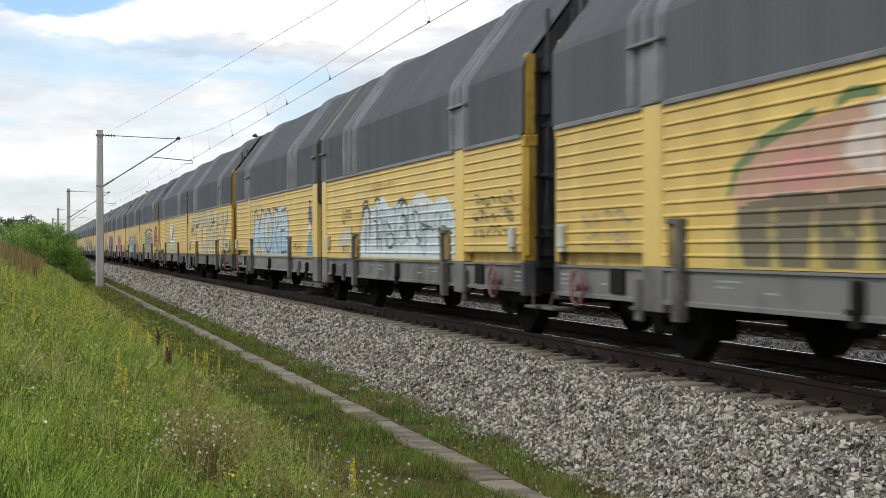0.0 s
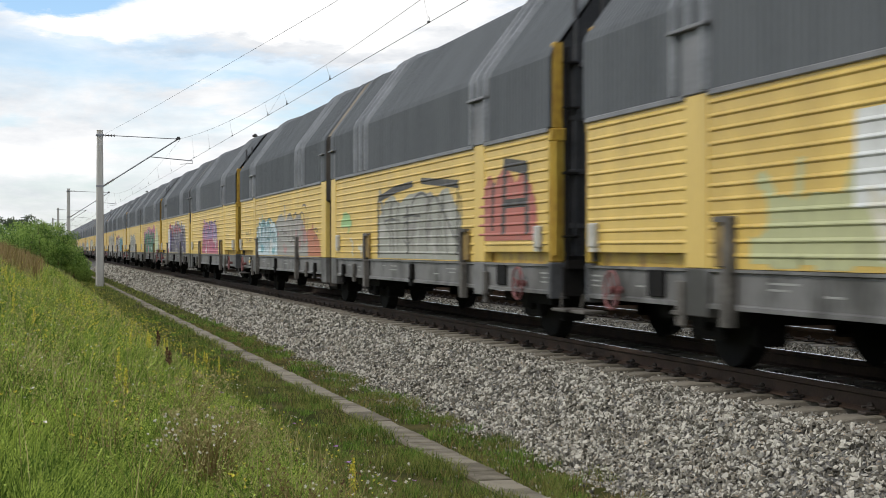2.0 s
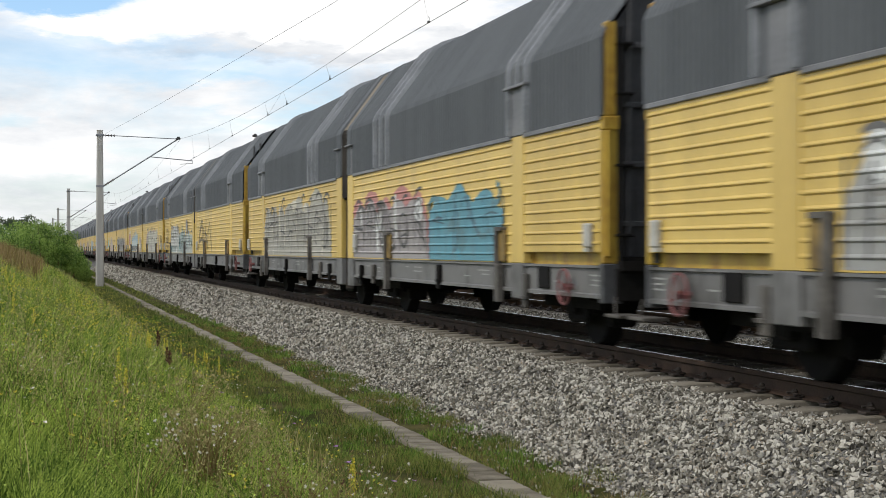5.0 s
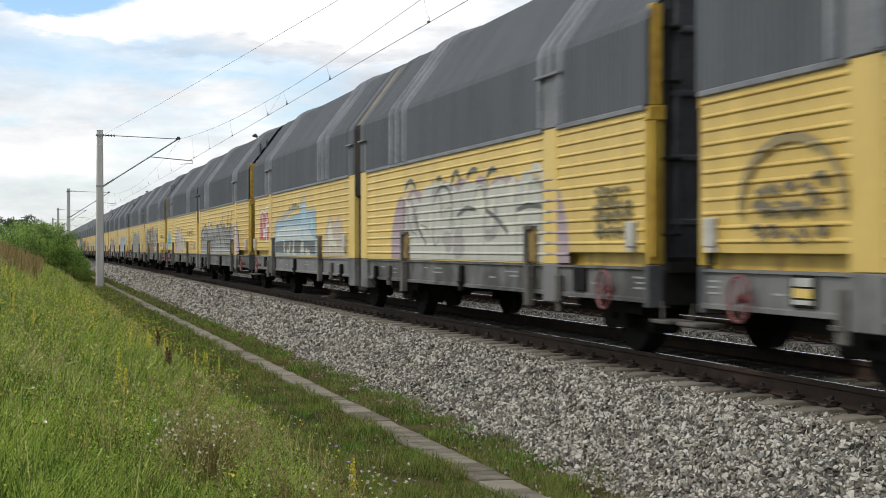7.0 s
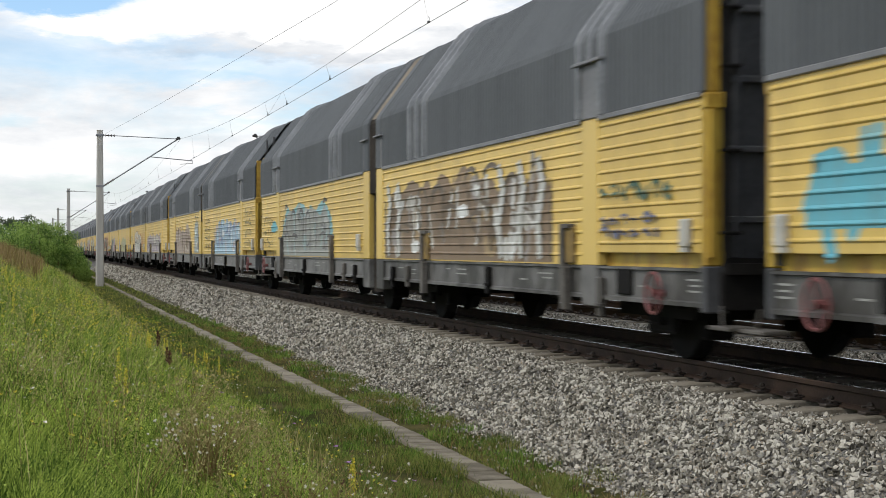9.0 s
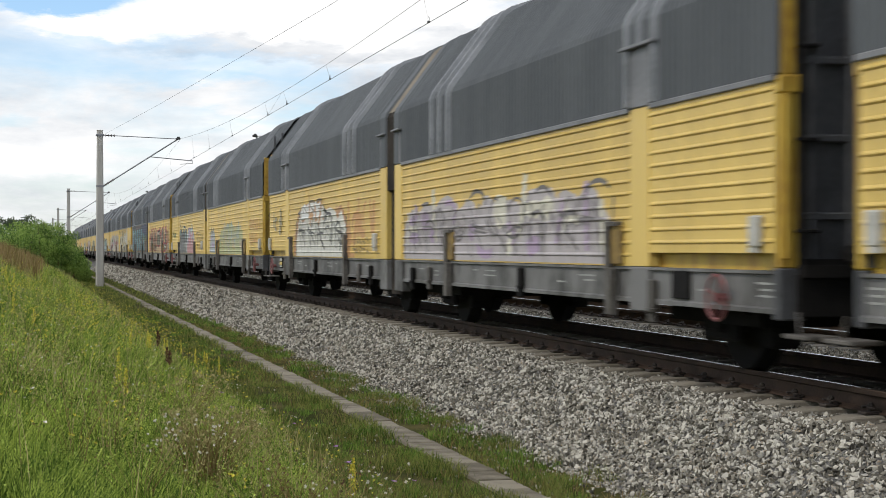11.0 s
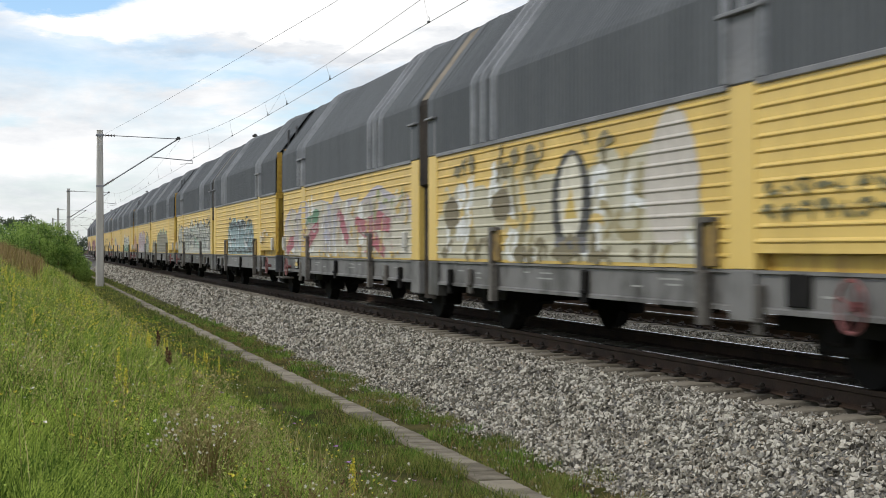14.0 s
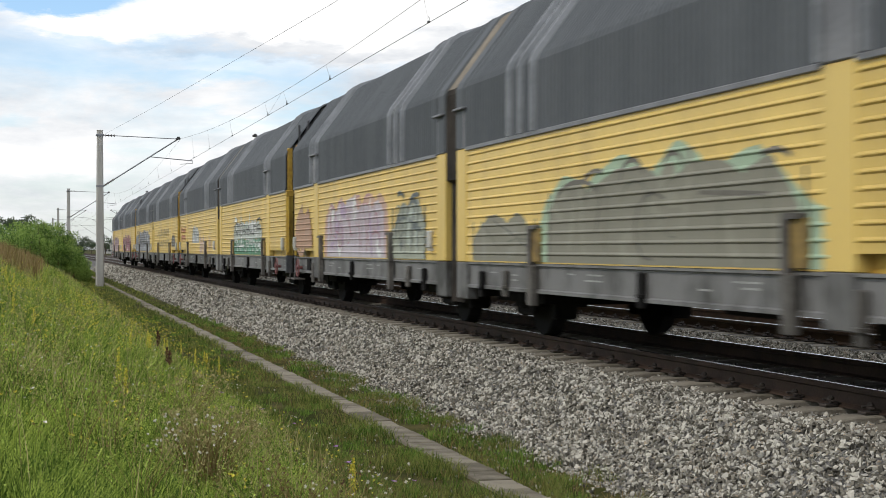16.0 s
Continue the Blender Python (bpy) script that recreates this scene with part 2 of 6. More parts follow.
def cloud_mesh(name, verts, faces_flat, counts, material):
    """One mesh from arrays: vertices (n, 3), corner indices, corners per face."""
    me = bpy.data.meshes.new(name)
    me.vertices.add(len(verts))
    me.vertices.foreach_set("co", np.asarray(verts, dtype=np.float32).ravel())
    me.loops.add(len(faces_flat))
    me.loops.foreach_set("vertex_index", np.asarray(faces_flat, dtype=np.int32))
    starts = np.concatenate(([0], np.cumsum(counts)[:-1]))
    me.polygons.add(len(counts))
    me.polygons.foreach_set("loop_start", starts.astype(np.int32))
    me.polygons.foreach_set("loop_total", np.asarray(counts, dtype=np.int32))
    me.polygons.foreach_set("use_smooth", np.zeros(len(counts), dtype=bool))
    me.update(calc_edges=True)
    for mt in (material if isinstance(material, (list, tuple)) else [material]):
        me.materials.append(mt)
    return new(name, me)


rng = np.random.default_rng(7)
TC = 6.97            # centre of the near track
TC2 = 10.97          # centre of the far track
GAUGE = 0.7535       # track centre to rail centre
PROFILE_X = [-2500, -300, -60, -8, -4, -1.6, 2.05, 2.7, 3.15, 4.7, 14.5, 16.0, 2500]
PROFILE_Z = [3.0, 1.6, 1.3, 1.12, 1.0, 0.8, -0.66, -0.83, -0.87, -0.88, -0.9, -1.0, -1.4]


def ground_z(x, y):
    return np.interp(x, PROFILE_X, PROFILE_Z)

# ---- ground, ballast, rails ----
def build_ground():
    xs = np.array([-2500, -900, -300, -120, -60, -30, -15, -8, -6, -4, -2.8] + list(np.arange(-2.0, 5.01, 0.25)) + [7, 10, 13, 14.5, 16, 25, 60, 150, 400, 1000, 2500])
    ys = np.array([-60, -20] + list(np.arange(0, 60, 0.6)) + list(np.arange(60, 200, 5)) + [220, 260, 320, 420, 600, 900, 1400, 2200, 3500])
    X, Y = np.meshgrid(xs, ys)
    Z = ground_z(X, Y)
    bump = np.array([[noise.noise(Vector((x * 0.7, y * 0.5, 3.0))) for x in xs] for y in ys])
    Z = Z + np.where((X < 3.3) & (X > -20) & (Y < 190), bump * 0.07, 0)
    nx, ny = len(xs), len(ys)
    i = (np.arange(ny - 1)[:, None] * nx + np.arange(nx - 1)[None, :]).ravel()
    f = np.stack([i, i + 1, i + nx + 1, i + nx], 1).ravel()
    ob = cloud_mesh("ground", np.stack([X, Y, Z], -1).reshape(-1, 3), f, np.full(len(i), 4), SOIL)
    tagged(ob, "green meadow ground sloping down to the railway", "ground", kind="structure")


BED_PROF = [(4.50, -0.95), (4.62, -0.86), (5.45, -0.27), (5.72, -0.225), (8.22, -0.225), (8.6, -0.25), (9.3, -0.235), (9.72, -0.19), (12.22, -0.225), (12.5, -0.27), (13.5, -0.95)]


def bed_z(x):
    return np.interp(x, [p[0] for p in BED_PROF], [p[1] for p in BED_PROF])


def build_bed():
    bm = bmesh.new()
    sweep(bm, BED_PROF, [-40, 0, 20, 60, 120, 300, 700, 1500])
    ob = part("ballast_bed", bm, BED)
    tagged(ob, "grey crushed stone ballast bed under two tracks", "ballast", kind="structure")
    return ob


RAIL_PROF = [(-0.075, -0.172), (-0.075, -0.160), (-0.012, -0.140), (-0.009, -0.055), (-0.036, -0.042), (-0.036, -0.008), (-0.028, 0.0),
             (0.028, 0.0), (0.036, -0.008), (0.036, -0.042), (0.009, -0.055), (0.012, -0.140), (0.075, -0.160), (0.075, -0.172)]


def build_track(centre, label):
    base = new("railway_track")
    base.location = (centre, 0, 0)
    tagged(base, label, "track", kind="structure")
    for side in (-1, 1):
        bm = bmesh.new()
        sweep(bm, [(x + side * GAUGE, z) for x, z in RAIL_PROF], [-40, 0, 100, 400, 1500], closed=True)
        part("rail", bm, STEEL, base, "rusty brown steel rail")
        bm = bmesh.new()
        sweep(bm, [(side * GAUGE - 0.022, 0.0), (side * GAUGE - 0.018, 0.0012), (side * GAUGE + 0.018, 0.0012), (side * GAUGE + 0.022, 0.0)], [-40, 0, 100, 400, 1500])
        part("running_band", bm, SHINE, base, "polished rail head")
    return base


def sleeper_mesh():
    bm = bmesh.new()
    st = [(-1.30, 0.105, -0.245), (-1.28, 0.112, -0.215), (-1.05, 0.118, -0.178), (-0.50, 0.118, -0.172), (-0.30, 0.105, -0.195),
          (0.30, 0.105, -0.195), (0.50, 0.118, -0.172), (1.05, 0.118, -0.178), (1.28, 0.112, -0.215), (1.30, 0.105, -0.245)]
    rows = []
    for x, w, z in st:
        rows.append([bm.verts.new((x, -w - 0.035, -0.40)), bm.verts.new((x, -w, z - 0.012)), bm.verts.new((x, -w + 0.014, z)),
                     bm.verts.new((x, w - 0.014, z)), bm.verts.new((x, w, z - 0.012)), bm.verts.new((x, w + 0.035, -0.40))])
    for a, b in zip(rows, rows[1:]):
        for i in range(5):
            bm.faces.new((a[i], a[i + 1], b[i + 1], b[i]))
    bm.faces.new(rows[0])
    bm.faces.new(rows[-1][::-1])
    bmesh.ops.recalc_face_normals(bm, faces=bm.faces)
    me = bpy.data.meshes.new("sleeper")
    bm.to_mesh(me)
    bm.free()
    me.materials.append(SLEEPER)
    return me


def fastening_mesh():
    """A sprung clip with its bolt and angled plate, on the outer side of a rail foot."""
    bm = bmesh.new()
    add_box(bm, -0.19, -0.06, -0.06, 0.06, -0.172, -0.150, 0.006)
    add_tube(bm, (-0.11, 0, -0.16), (-0.11, 0, -0.085), 0.016, 0.016, 6)
    add_tube(bm, (-0.11, 0, -0.112), (-0.11, 0, -0.094), 0.028, 0.026, 6)
    pts = [(-0.055, -0.06, -0.145), (-0.12, -0.066, -0.125), (-0.165, -0.035, -0.118), (-0.10, -0.018, -0.112), (-0.10, 0.018, -0.112), (-0.165, 0.035, -0.118), (-0.12, 0.066, -0.125), (-0.055, 0.06, -0.145)]
    for a, b in zip(pts, pts[1:]):
        add_tube(bm, a, b, 0.0085, 0.0085, 5)
    me = bpy.data.meshes.new("rail_fastening")
    bmesh.ops.recalc_face_normals(bm, faces=bm.faces)
    bm.to_mesh(me)
    bm.free()
    me.materials.append(CLIP)
    return me


build_ground()
BALLAST = build_bed()
TRACK = build_track(TC, "rusty steel rails on concrete sleepers in ballast")
TRACK2 = build_track(TC2, "second pair of rusty rails on concrete sleepers")

# ---- the train: twin-unit covered car carriers ----
PITCH = 13.761
HALF = 1.5
RIB_D = 0.016      # how far a rib stands out
RIBS = [2.305 - 0.117 * k for k in range(12)]
ROOF_PROF = [(-1.5, 2.40), (-1.5, 3.20), (-1.47, 3.27), (-0.71, 4.285), (-0.62, 4.35), (-0.3, 4.46), (0, 4.49), (0.3, 4.46), (0.62, 4.35), (0.71, 4.285), (1.47, 3.27), (1.5, 3.20), (1.5, 2.40)]


def outward(prof, h):
    """The profile moved h outwards."""
    out = []
    for i, (x, z) in enumerate(prof):
        a, b = prof[max(i - 1, 0)], prof[min(i + 1, len(prof) - 1)]
        dx, dz = b[0] - a[0], b[1] - a[1]
        k = math.hypot(dx, dz)
        out.append((x - dz / k * h, z + dx / k * h))
    return out


def unit_parts(root, odd):
    """All parts of one unit under root. q runs from the coupled end (0) to the articulated end (PITCH)."""
    def Q(q):
        return PITCH - q if odd else q

    def P(name, bm, material, label="", parent=root, smooth=False):
        for vv in bm.verts:
            vv.co.y = Q(vv.co.y)
        return part(name, bm, material, parent, label, smooth)

    def ribbed(s, q0, q1, zb, zt):
        prof = [(s * HALF, zt)]
        for c in RIBS:
            if c - 0.03 > zb:
                prof += [(s * (HALF + d), z) for z, d in ((c + 0.026, 0), (c + 0.007, RIB_D), (c - 0.002, RIB_D), (c - 0.016, 0))]
        prof.append((s * HALF, zb))
        bm = bmesh.new()
        rows = [[bm.verts.new((x, q, z)) for x, z in prof] for q in (q0 - 0.0, q0 + 0.05, q1 - 0.05, q1)]
        for r in (rows[0], rows[-1]):
            for vv in r:
                vv.co.x = s * HALF
        for r0, r1 in zip(rows, rows[1:]):
            for i in range(len(prof) - 1):
                bm.faces.new((r0[i], r0[i + 1], r1[i + 1], r1[i]))
        # thickness
        back = [bm.verts.new((s * (HALF - 0.05), q, z)) for q, z in ((q0, zb), (q1, zb), (q1, zt), (q0, zt))]
        bm.faces.new(back)
        f = [rows[0][-1], rows[-1][-1], rows[-1][0], rows[0][0]]
        bm.faces.new((f[0], f[1], back[1], back[0]))
        bm.faces.new((f[2], f[3], back[3], back[2]))
        return bm

    def arch(q0, q1, h, zmin=2.42, inset=0.0):
        prof = [(x, max(z, zmin)) for x, z in outward(ROOF_PROF, -inset)]
        outer = [(x, max(z, zmin)) for x, z in outward(ROOF_PROF, h)]
        bm = bmesh.new()
        c = min(0.02, (q1 - q0) / 4)
        rings = [[bm.verts.new((x, q, z)) for x, z in pr] for q, pr in ((q0, prof), (q0 + c, outer), (q1 - c, outer), (q1, prof))]
        for r0, r1 in zip(rings, rings[1:]):
            for i in range(len(prof) - 1):
                bm.faces.new((r0[i], r0[i + 1], r1[i + 1], r1[i]))
        return bm

    for s in (-1, 1):
        P("side_panel", ribbed(s, 3.56, 13.0, 0.915, 2.375), YELLOW, "yellow ribbed steel side panel")
        P("end_bay_panel", ribbed(s, 0.63, 3.10, 1.045, 2.375), YELLOW)
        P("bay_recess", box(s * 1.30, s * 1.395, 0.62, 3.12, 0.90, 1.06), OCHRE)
        P("bay_post", box(s * 1.40, s * 1.512, 3.10, 3.56, 0.915, 2.40, bevel=0.006), YELLOW)
        P("post_foot", box(s * 1.40, s * 1.514, 3.10, 3.56, 0.50, 0.912, bevel=0.008), SILL)
        bm = bmesh.new()
        prof = [(s * 1.40, 0.91), (s * 1.505, 0.91), (s * 1.505, 0.885), (s * 1.475, 0.875), (s * 1.475, 0.625), (s * 1.50, 0.612), (s * 1.50, 0.577), (s * 1.35, 0.577), (s * 1.35, 0.91)]
        sweep(bm, prof, [0.66, PITCH - 0.79], closed=True, caps=True)
        P("sill_beam", bm, SILL, "dusty grey steel sill beam")
        bm = bmesh.new()
        for q0, q1 in ((0.60, 3.08), (3.58, 13.0)):
            add_box(bm, s * 1.49, s * 1.53, q0, q1, 2.365, 2.418, 0.008)
        P("drip_rail", bm, RAILGREY)
        # corner posts at the coupled end, end frame at the articulated end
        P("corner_post", box(s * 1.33, s * 1.497, 0.57, 0.635, 0.93, 2.27, bevel=0.012), OCHRE, "yellow corner post")
        P("upper_corner_post", box(s * 1.35, s * 1.47, 0.56, 0.64, 2.41, 3.36, bevel=0.012), OCHRE)
        P("post_bracket", box(s * 1.31, s * 1.50, 0.55, 0.65, 2.27, 2.41, bevel=0.012), OCHRE)
        P("lock_rod", box(s * 1.42, s * 1.46, 0.53, 0.57, 1.0, 2.27, bevel=0.008), OCHRE)
        bm = bmesh.new()
        for z in (3.12, 2.62, 1.9, 1.2):
            add_box(bm, s * 1.18, s * 1.36, 0.50, 0.58, z, z + 0.03, 0.008)
        add_tube(bm, (s * 1.32, 0.52, 0.95), (s * 1.32, 0.52, 3.3), 0.022, None, 6)
        P("door_hinge_bar", bm, BLACK)
        P("corner_foot", box(s * 1.28, s * 1.50, 0.56, 0.66, 0.53, 0.93, bevel=0.012), ENDGREY)
        P("end_frame", box(s * 1.36, s * 1.515, 13.0, 13.47, 0.91, 2.40, bevel=0.012), YELLOW)
        P("end_frame_foot", box(s * 1.36, s * 1.51, 12.98, 13.47, 0.42, 0.906, bevel=0.012), SILL)
        P("end_frame_head", box(s * 1.44, s * 1.525, 13.06, 13.42, 2.40, 2.92, bevel=0.012), RAILGREY)
        P("lock_bar", box(s * 1.52, s * 1.58, 12.98, 13.45, 2.915, 2.945, bevel=0.006), RAILGREY)
        P("bay_plate", box(s * 1.48, s * 1.53, 3.06, 3.52, 2.40, 2.96, bevel=0.01), RAILGREY)
        P("bay_lock_bar", box(s * 1.52, s * 1.59, 2.86, 3.66, 2.955, 2.99, bevel=0.006), RAILGREY)
        for q0 in (3.72, 9.88):
            bm = bmesh.new()
            rim = [(q0 + a, z) for a, z in ((0.2, 0.44), (0.36, 0.44), (0.36, 0.86), (0.37, 0.89), (0.37, 1.33), (0.355, 1.345), (0.07, 1.345), (0.06, 1.335), (0.06, 1.30), (0.27, 1.30), (0.27, 0.90), (0.2, 0.88))]
            lay = [[bm.verts.new((s * x, y, z)) for y, z in rim] for x in (1.50, 1.575)]
            for k in range(len(rim)):
                m = (k + 1) % len(rim)
                bm.faces.new((lay[0][k], lay[0][m], lay[1][m], lay[1][k]))
            bm.faces.new(lay[0])
            bm.faces.new(lay[1])
            P("stake", bm, STAKE, "grey steel side stake")
            # flat plate for the pocket's hollow, its shade painted in
            P("stake_pocket", box(s * 1.505, s * 1.54, q0 + 0.02, q0 + 0.28, 0.93, 1.31, bevel=0.008), POCKET)
        for q0, z0, z1 in ((6.9, 0.52, 0.86), (12.2, 0.47, 0.80), (2.95, 0.40, 0.80), (11.2, 0.50, 0.82)):
            bm = bmesh.new()
            add_box(bm, s * 1.485, s * 1.54, q0, q0 + 0.13, z0, z1, 0.012)
            add_box(bm, s * 1.50, s * 1.56, q0 - 0.03, q0 + 0.1, z0 + 0.1, z0 + 0.14, 0.006)
            P("lashing_bracket", bm, BLACK if q0 in (6.9, 12.2) else STAKE)
        for q0 in (0.80, 12.60):
            bm = bmesh.new()
            add_box(bm, s * 1.50, s * 1.57, q0, q0 + 0.16, 1.09, 1.34, 0.015)
            add_box(bm, s * 1.50, s * 1.56, q0 + 0.03, q0 + 0.17, 1.05, 1.09)
            P("lamp_bracket_box" if q0 < 6 else "marker_box", bm, WHITEBOX, "cream painted metal box")
        bm = bmesh.new()
        add_torus(bm, (s * 1.58, 1.50, 0.68), (1, 0, 0), 0.185, 0.015)
        for k in range(4):
            a = k * math.pi / 2 + 0.4
            add_tube(bm, (s * 1.57, 1.50, 0.68), (s * 1.58, 1.50 + 0.185 * math.cos(a), 0.68 + 0.185 * math.sin(a)), 0.010, None, 6)
        add_tube(bm, (s * 1.46, 1.50, 0.68), (s * 1.60, 1.50, 0.68), 0.035, None, 8)
        P("brake_handwheel", bm, REDWHEEL, "worn red brake handwheel")
        bm = bmesh.new()
        add_box(bm, s * 1.475, s * 1.505, 2.22, 2.60, 0.64, 0.90, 0.01)
        P("brake_panel", bm, BLACK)
        for i, (q0, w, z) in enumerate(((0.70, .28, .80), (0.70, .22, .75), (0.70, .26, .70), (1.9, .20, .72), (4.6, .5, .80), (4.6, .34, .75), (5.5, .26, .72), (8.1, .42, .80), (8.1, .5, .74), (8.9, .2, .8), (10.9, .22, .76), (10.9, .22, .70), (11.7, .3, .78))):
            if s < 0:
                P("stencil_bar", box(-1.4785, -1.4755, q0, q0 + w, z, z + 0.017), MARK)
        # running gear
        for q0 in (2.55, PITCH - 1.85):
            bm = bmesh.new()
            add_box(bm, s * 0.98, s * 1.06, q0 - 0.34, q0 + 0.34, 0.26, 0.62, 0.03)
            add_box(bm, s * 0.95, s * 1.14, q0 - 0.15, q0 + 0.15, 0.34, 0.60, 0.03)
            for k in range(5):
                w = 0.62 - 0.09 * k
                add_box(bm, s * 0.98, s * 1.10, q0 - w, q0 + w, 0.66 - 0.03 * k, 0.685 - 0.03 * k)
            add_box(bm, s * 0.94, s * 1.16, q0 - 0.72, q0 - 0.58, 0.52, 0.86)
            add_box(bm, s * 0.94, s * 1.16, q0 + 0.58, q0 + 0.72, 0.52, 0.86)
            add_box(bm, s * 0.2, s * 1.12, q0 - 0.95, q0 + 0.95, 0.42, 0.62)
            for k in (-1, 1):
                add_box(bm, s * 0.60, s * 0.90, q0 + k * 0.62 - 0.1, q0 + k * 0.62 + 0.1, 0.22, 0.66, 0.03)
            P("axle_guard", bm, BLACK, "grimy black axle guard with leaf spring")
        bm = bmesh.new()
        add_box(bm, s * 1.24, s * 1.50, 0.10, 0.50, 0.40, 0.435, 0.008)
        add_tube(bm, (s * 1.46, 0.3, 0.43), (s * 1.44, 0.36, 0.60), 0.012, None, 6)
        P("corner_step", bm, STAKE)
        bm = bmesh.new()
        add_tube(bm, (s * 0.875, 0.56, 1.02), (s * 0.875, 0.10, 1.02), 0.10, 0.10, 10)
        add_tube(bm, (s * 0.875, 0.10, 1.02), (s * 0.875, 0.03, 1.02), 0.21, 0.22, 14)
        P("buffer", bm, BLACK)
    # roof: trapezoid corrugated sheet over the whole section
    ys, hs = [], []
    q = 0.58
    while q < 13.05:
        for dq, h in ((0.0, 0.0), (0.05, 0.0), (0.065, 0.018), (0.105, 0.018)):
            ys.append(min(q + dq, 13.1))
            hs.append(h)
        q += 0.12
    bm = bmesh.new()
    inner, outer = ROOF_PROF, outward(ROOF_PROF, 0.018)
    rows = [[bm.verts.new((x, y, z)) for x, z in (outer if h else inner)] for y, h in zip(ys, hs)]
    for r0, r1 in zip(rows, rows[1:]):
        if r1[0].co.y > r0[0].co.y + 1e-5:
            for i in range(len(inner) - 1):
                bm.faces.new((r0[i], r0[i + 1], r1[i + 1], r1[i]))
    P("roof", bm, ROOF, "dark grey corrugated steel roof hood")
    for q0, w in ((2.87, 0.075), (3.20, 0.075), (3.52, 0.075), (10.08, 0.09), (10.52, 0.09), (10.96, 0.09)):
        P("roof_rail", arch(q0, q0 + w, 0.075, 2.98 if 3 < q0 < 3.3 else 2.42), ROOFRAIL)
    for q0, w, h in ((0.56, 0.10, 0.03), (12.80, 0.08, 0.035), (13.10, 0.36, 0.03)):
        P("end_arch", arch(q0, q0 + w, h), ROOF)
    bm = bmesh.new()
    prof = [(x * 0.97, z - 0.03) for x, z in ROOF_PROF]
    vs = [bm.verts.new((x, 0.62, max(z, 0.95) if abs(x) < 1.44 else (0.95 if z < 2.5 else z))) for x, z in prof]
    bm.faces.new(vs)
    r = bmesh.ops.extrude_face_region(bm, geom=bm.faces[:])
    for vv in [g for g in r["geom"] if isinstance(g, bmesh.types.BMVert)]:
        vv.co.y = 0.68
    P("end_door", bm, ENDDOOR, "dark grey end door")
    bm = bmesh.new()
    for z in (1.3, 1.9, 2.5, 3.1):
        add_box(bm, -1.3, 1.3, 0.57, 0.62, z, z + 0.06, 0.01)
    for x in (-1.22, -0.9, -0.02, 0.86, 1.17):
        add_box(bm, x, x + 0.05, 0.56, 0.62, 1.0, 3.9, 0.01)
    P("end_door_frame", bm, ENDDOOR)
    # bellows at the articulated end
    bm = bmesh.new()
    bp = [(-1.40, 0.36), (-1.40, 1.98), (-1.475, 2.02)] + [(x * 0.985, z - 0.02) for x, z in ROOF_PROF[1:-1]] + [(1.475, 2.02), (1.40, 1.98), (1.40, 0.36)]
    bys, bhs = [13.44, 13.50, 13.56, 13.62, 13.68, PITCH + 0.002], [0.0, 0.03, 0.0, 0.03, 0.0, 0.025]
    rows = [[bm.verts.new((x, y, z)) for x, z in outward(bp, h)] for y, h in zip(bys, bhs)]
    for r0, r1 in zip(rows, rows[1:]):
        for i in range(len(bp) - 1):
            f = bm.faces.new((r0[i], r0[i + 1], r1[i + 1], r1[i]))
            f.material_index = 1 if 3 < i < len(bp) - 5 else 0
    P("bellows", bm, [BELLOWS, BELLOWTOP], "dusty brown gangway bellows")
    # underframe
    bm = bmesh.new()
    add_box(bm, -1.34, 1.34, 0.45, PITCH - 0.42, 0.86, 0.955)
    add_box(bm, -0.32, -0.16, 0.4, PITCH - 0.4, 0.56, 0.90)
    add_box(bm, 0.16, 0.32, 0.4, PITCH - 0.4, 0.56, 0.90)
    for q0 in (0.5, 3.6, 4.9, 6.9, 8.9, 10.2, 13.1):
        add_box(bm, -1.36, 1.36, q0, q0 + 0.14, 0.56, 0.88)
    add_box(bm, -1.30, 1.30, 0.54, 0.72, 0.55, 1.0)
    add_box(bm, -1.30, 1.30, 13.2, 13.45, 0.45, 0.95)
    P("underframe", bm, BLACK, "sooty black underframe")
    P("air_reservoir", tube((-0.7, 5.6, 0.62), (-0.7, 6.7, 0.62), 0.16, None, 14), BLACK)
    bm = bmesh.new()
    add_box(bm, -0.10, 0.10, -0.02, 0.58, 0.98, 1.10, 0.02)
    add_tube(bm, (0, 0.1, 1.0), (0, 0.02, 0.70), 0.035, None, 6)
    P("coupling", bm, BLACK)
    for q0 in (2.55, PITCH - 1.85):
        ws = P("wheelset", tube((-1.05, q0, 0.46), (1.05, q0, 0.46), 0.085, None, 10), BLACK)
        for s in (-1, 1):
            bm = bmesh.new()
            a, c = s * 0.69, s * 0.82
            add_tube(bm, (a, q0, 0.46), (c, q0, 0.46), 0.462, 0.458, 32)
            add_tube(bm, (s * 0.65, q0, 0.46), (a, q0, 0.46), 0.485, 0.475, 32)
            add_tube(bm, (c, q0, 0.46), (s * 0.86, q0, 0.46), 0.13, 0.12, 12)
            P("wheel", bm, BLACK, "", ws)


UNITS = {}


def build_train():
    made = {}
    for n in range(-1, 40):
        odd = n % 2 != 0
        if odd not in made:
            root = new("car_carrier_wagon")
            unit_parts(root, odd)
            made[odd] = root
        else:
            root = copy_thing(made[odd], Matrix())
        UNITS[n] = root


build_train()
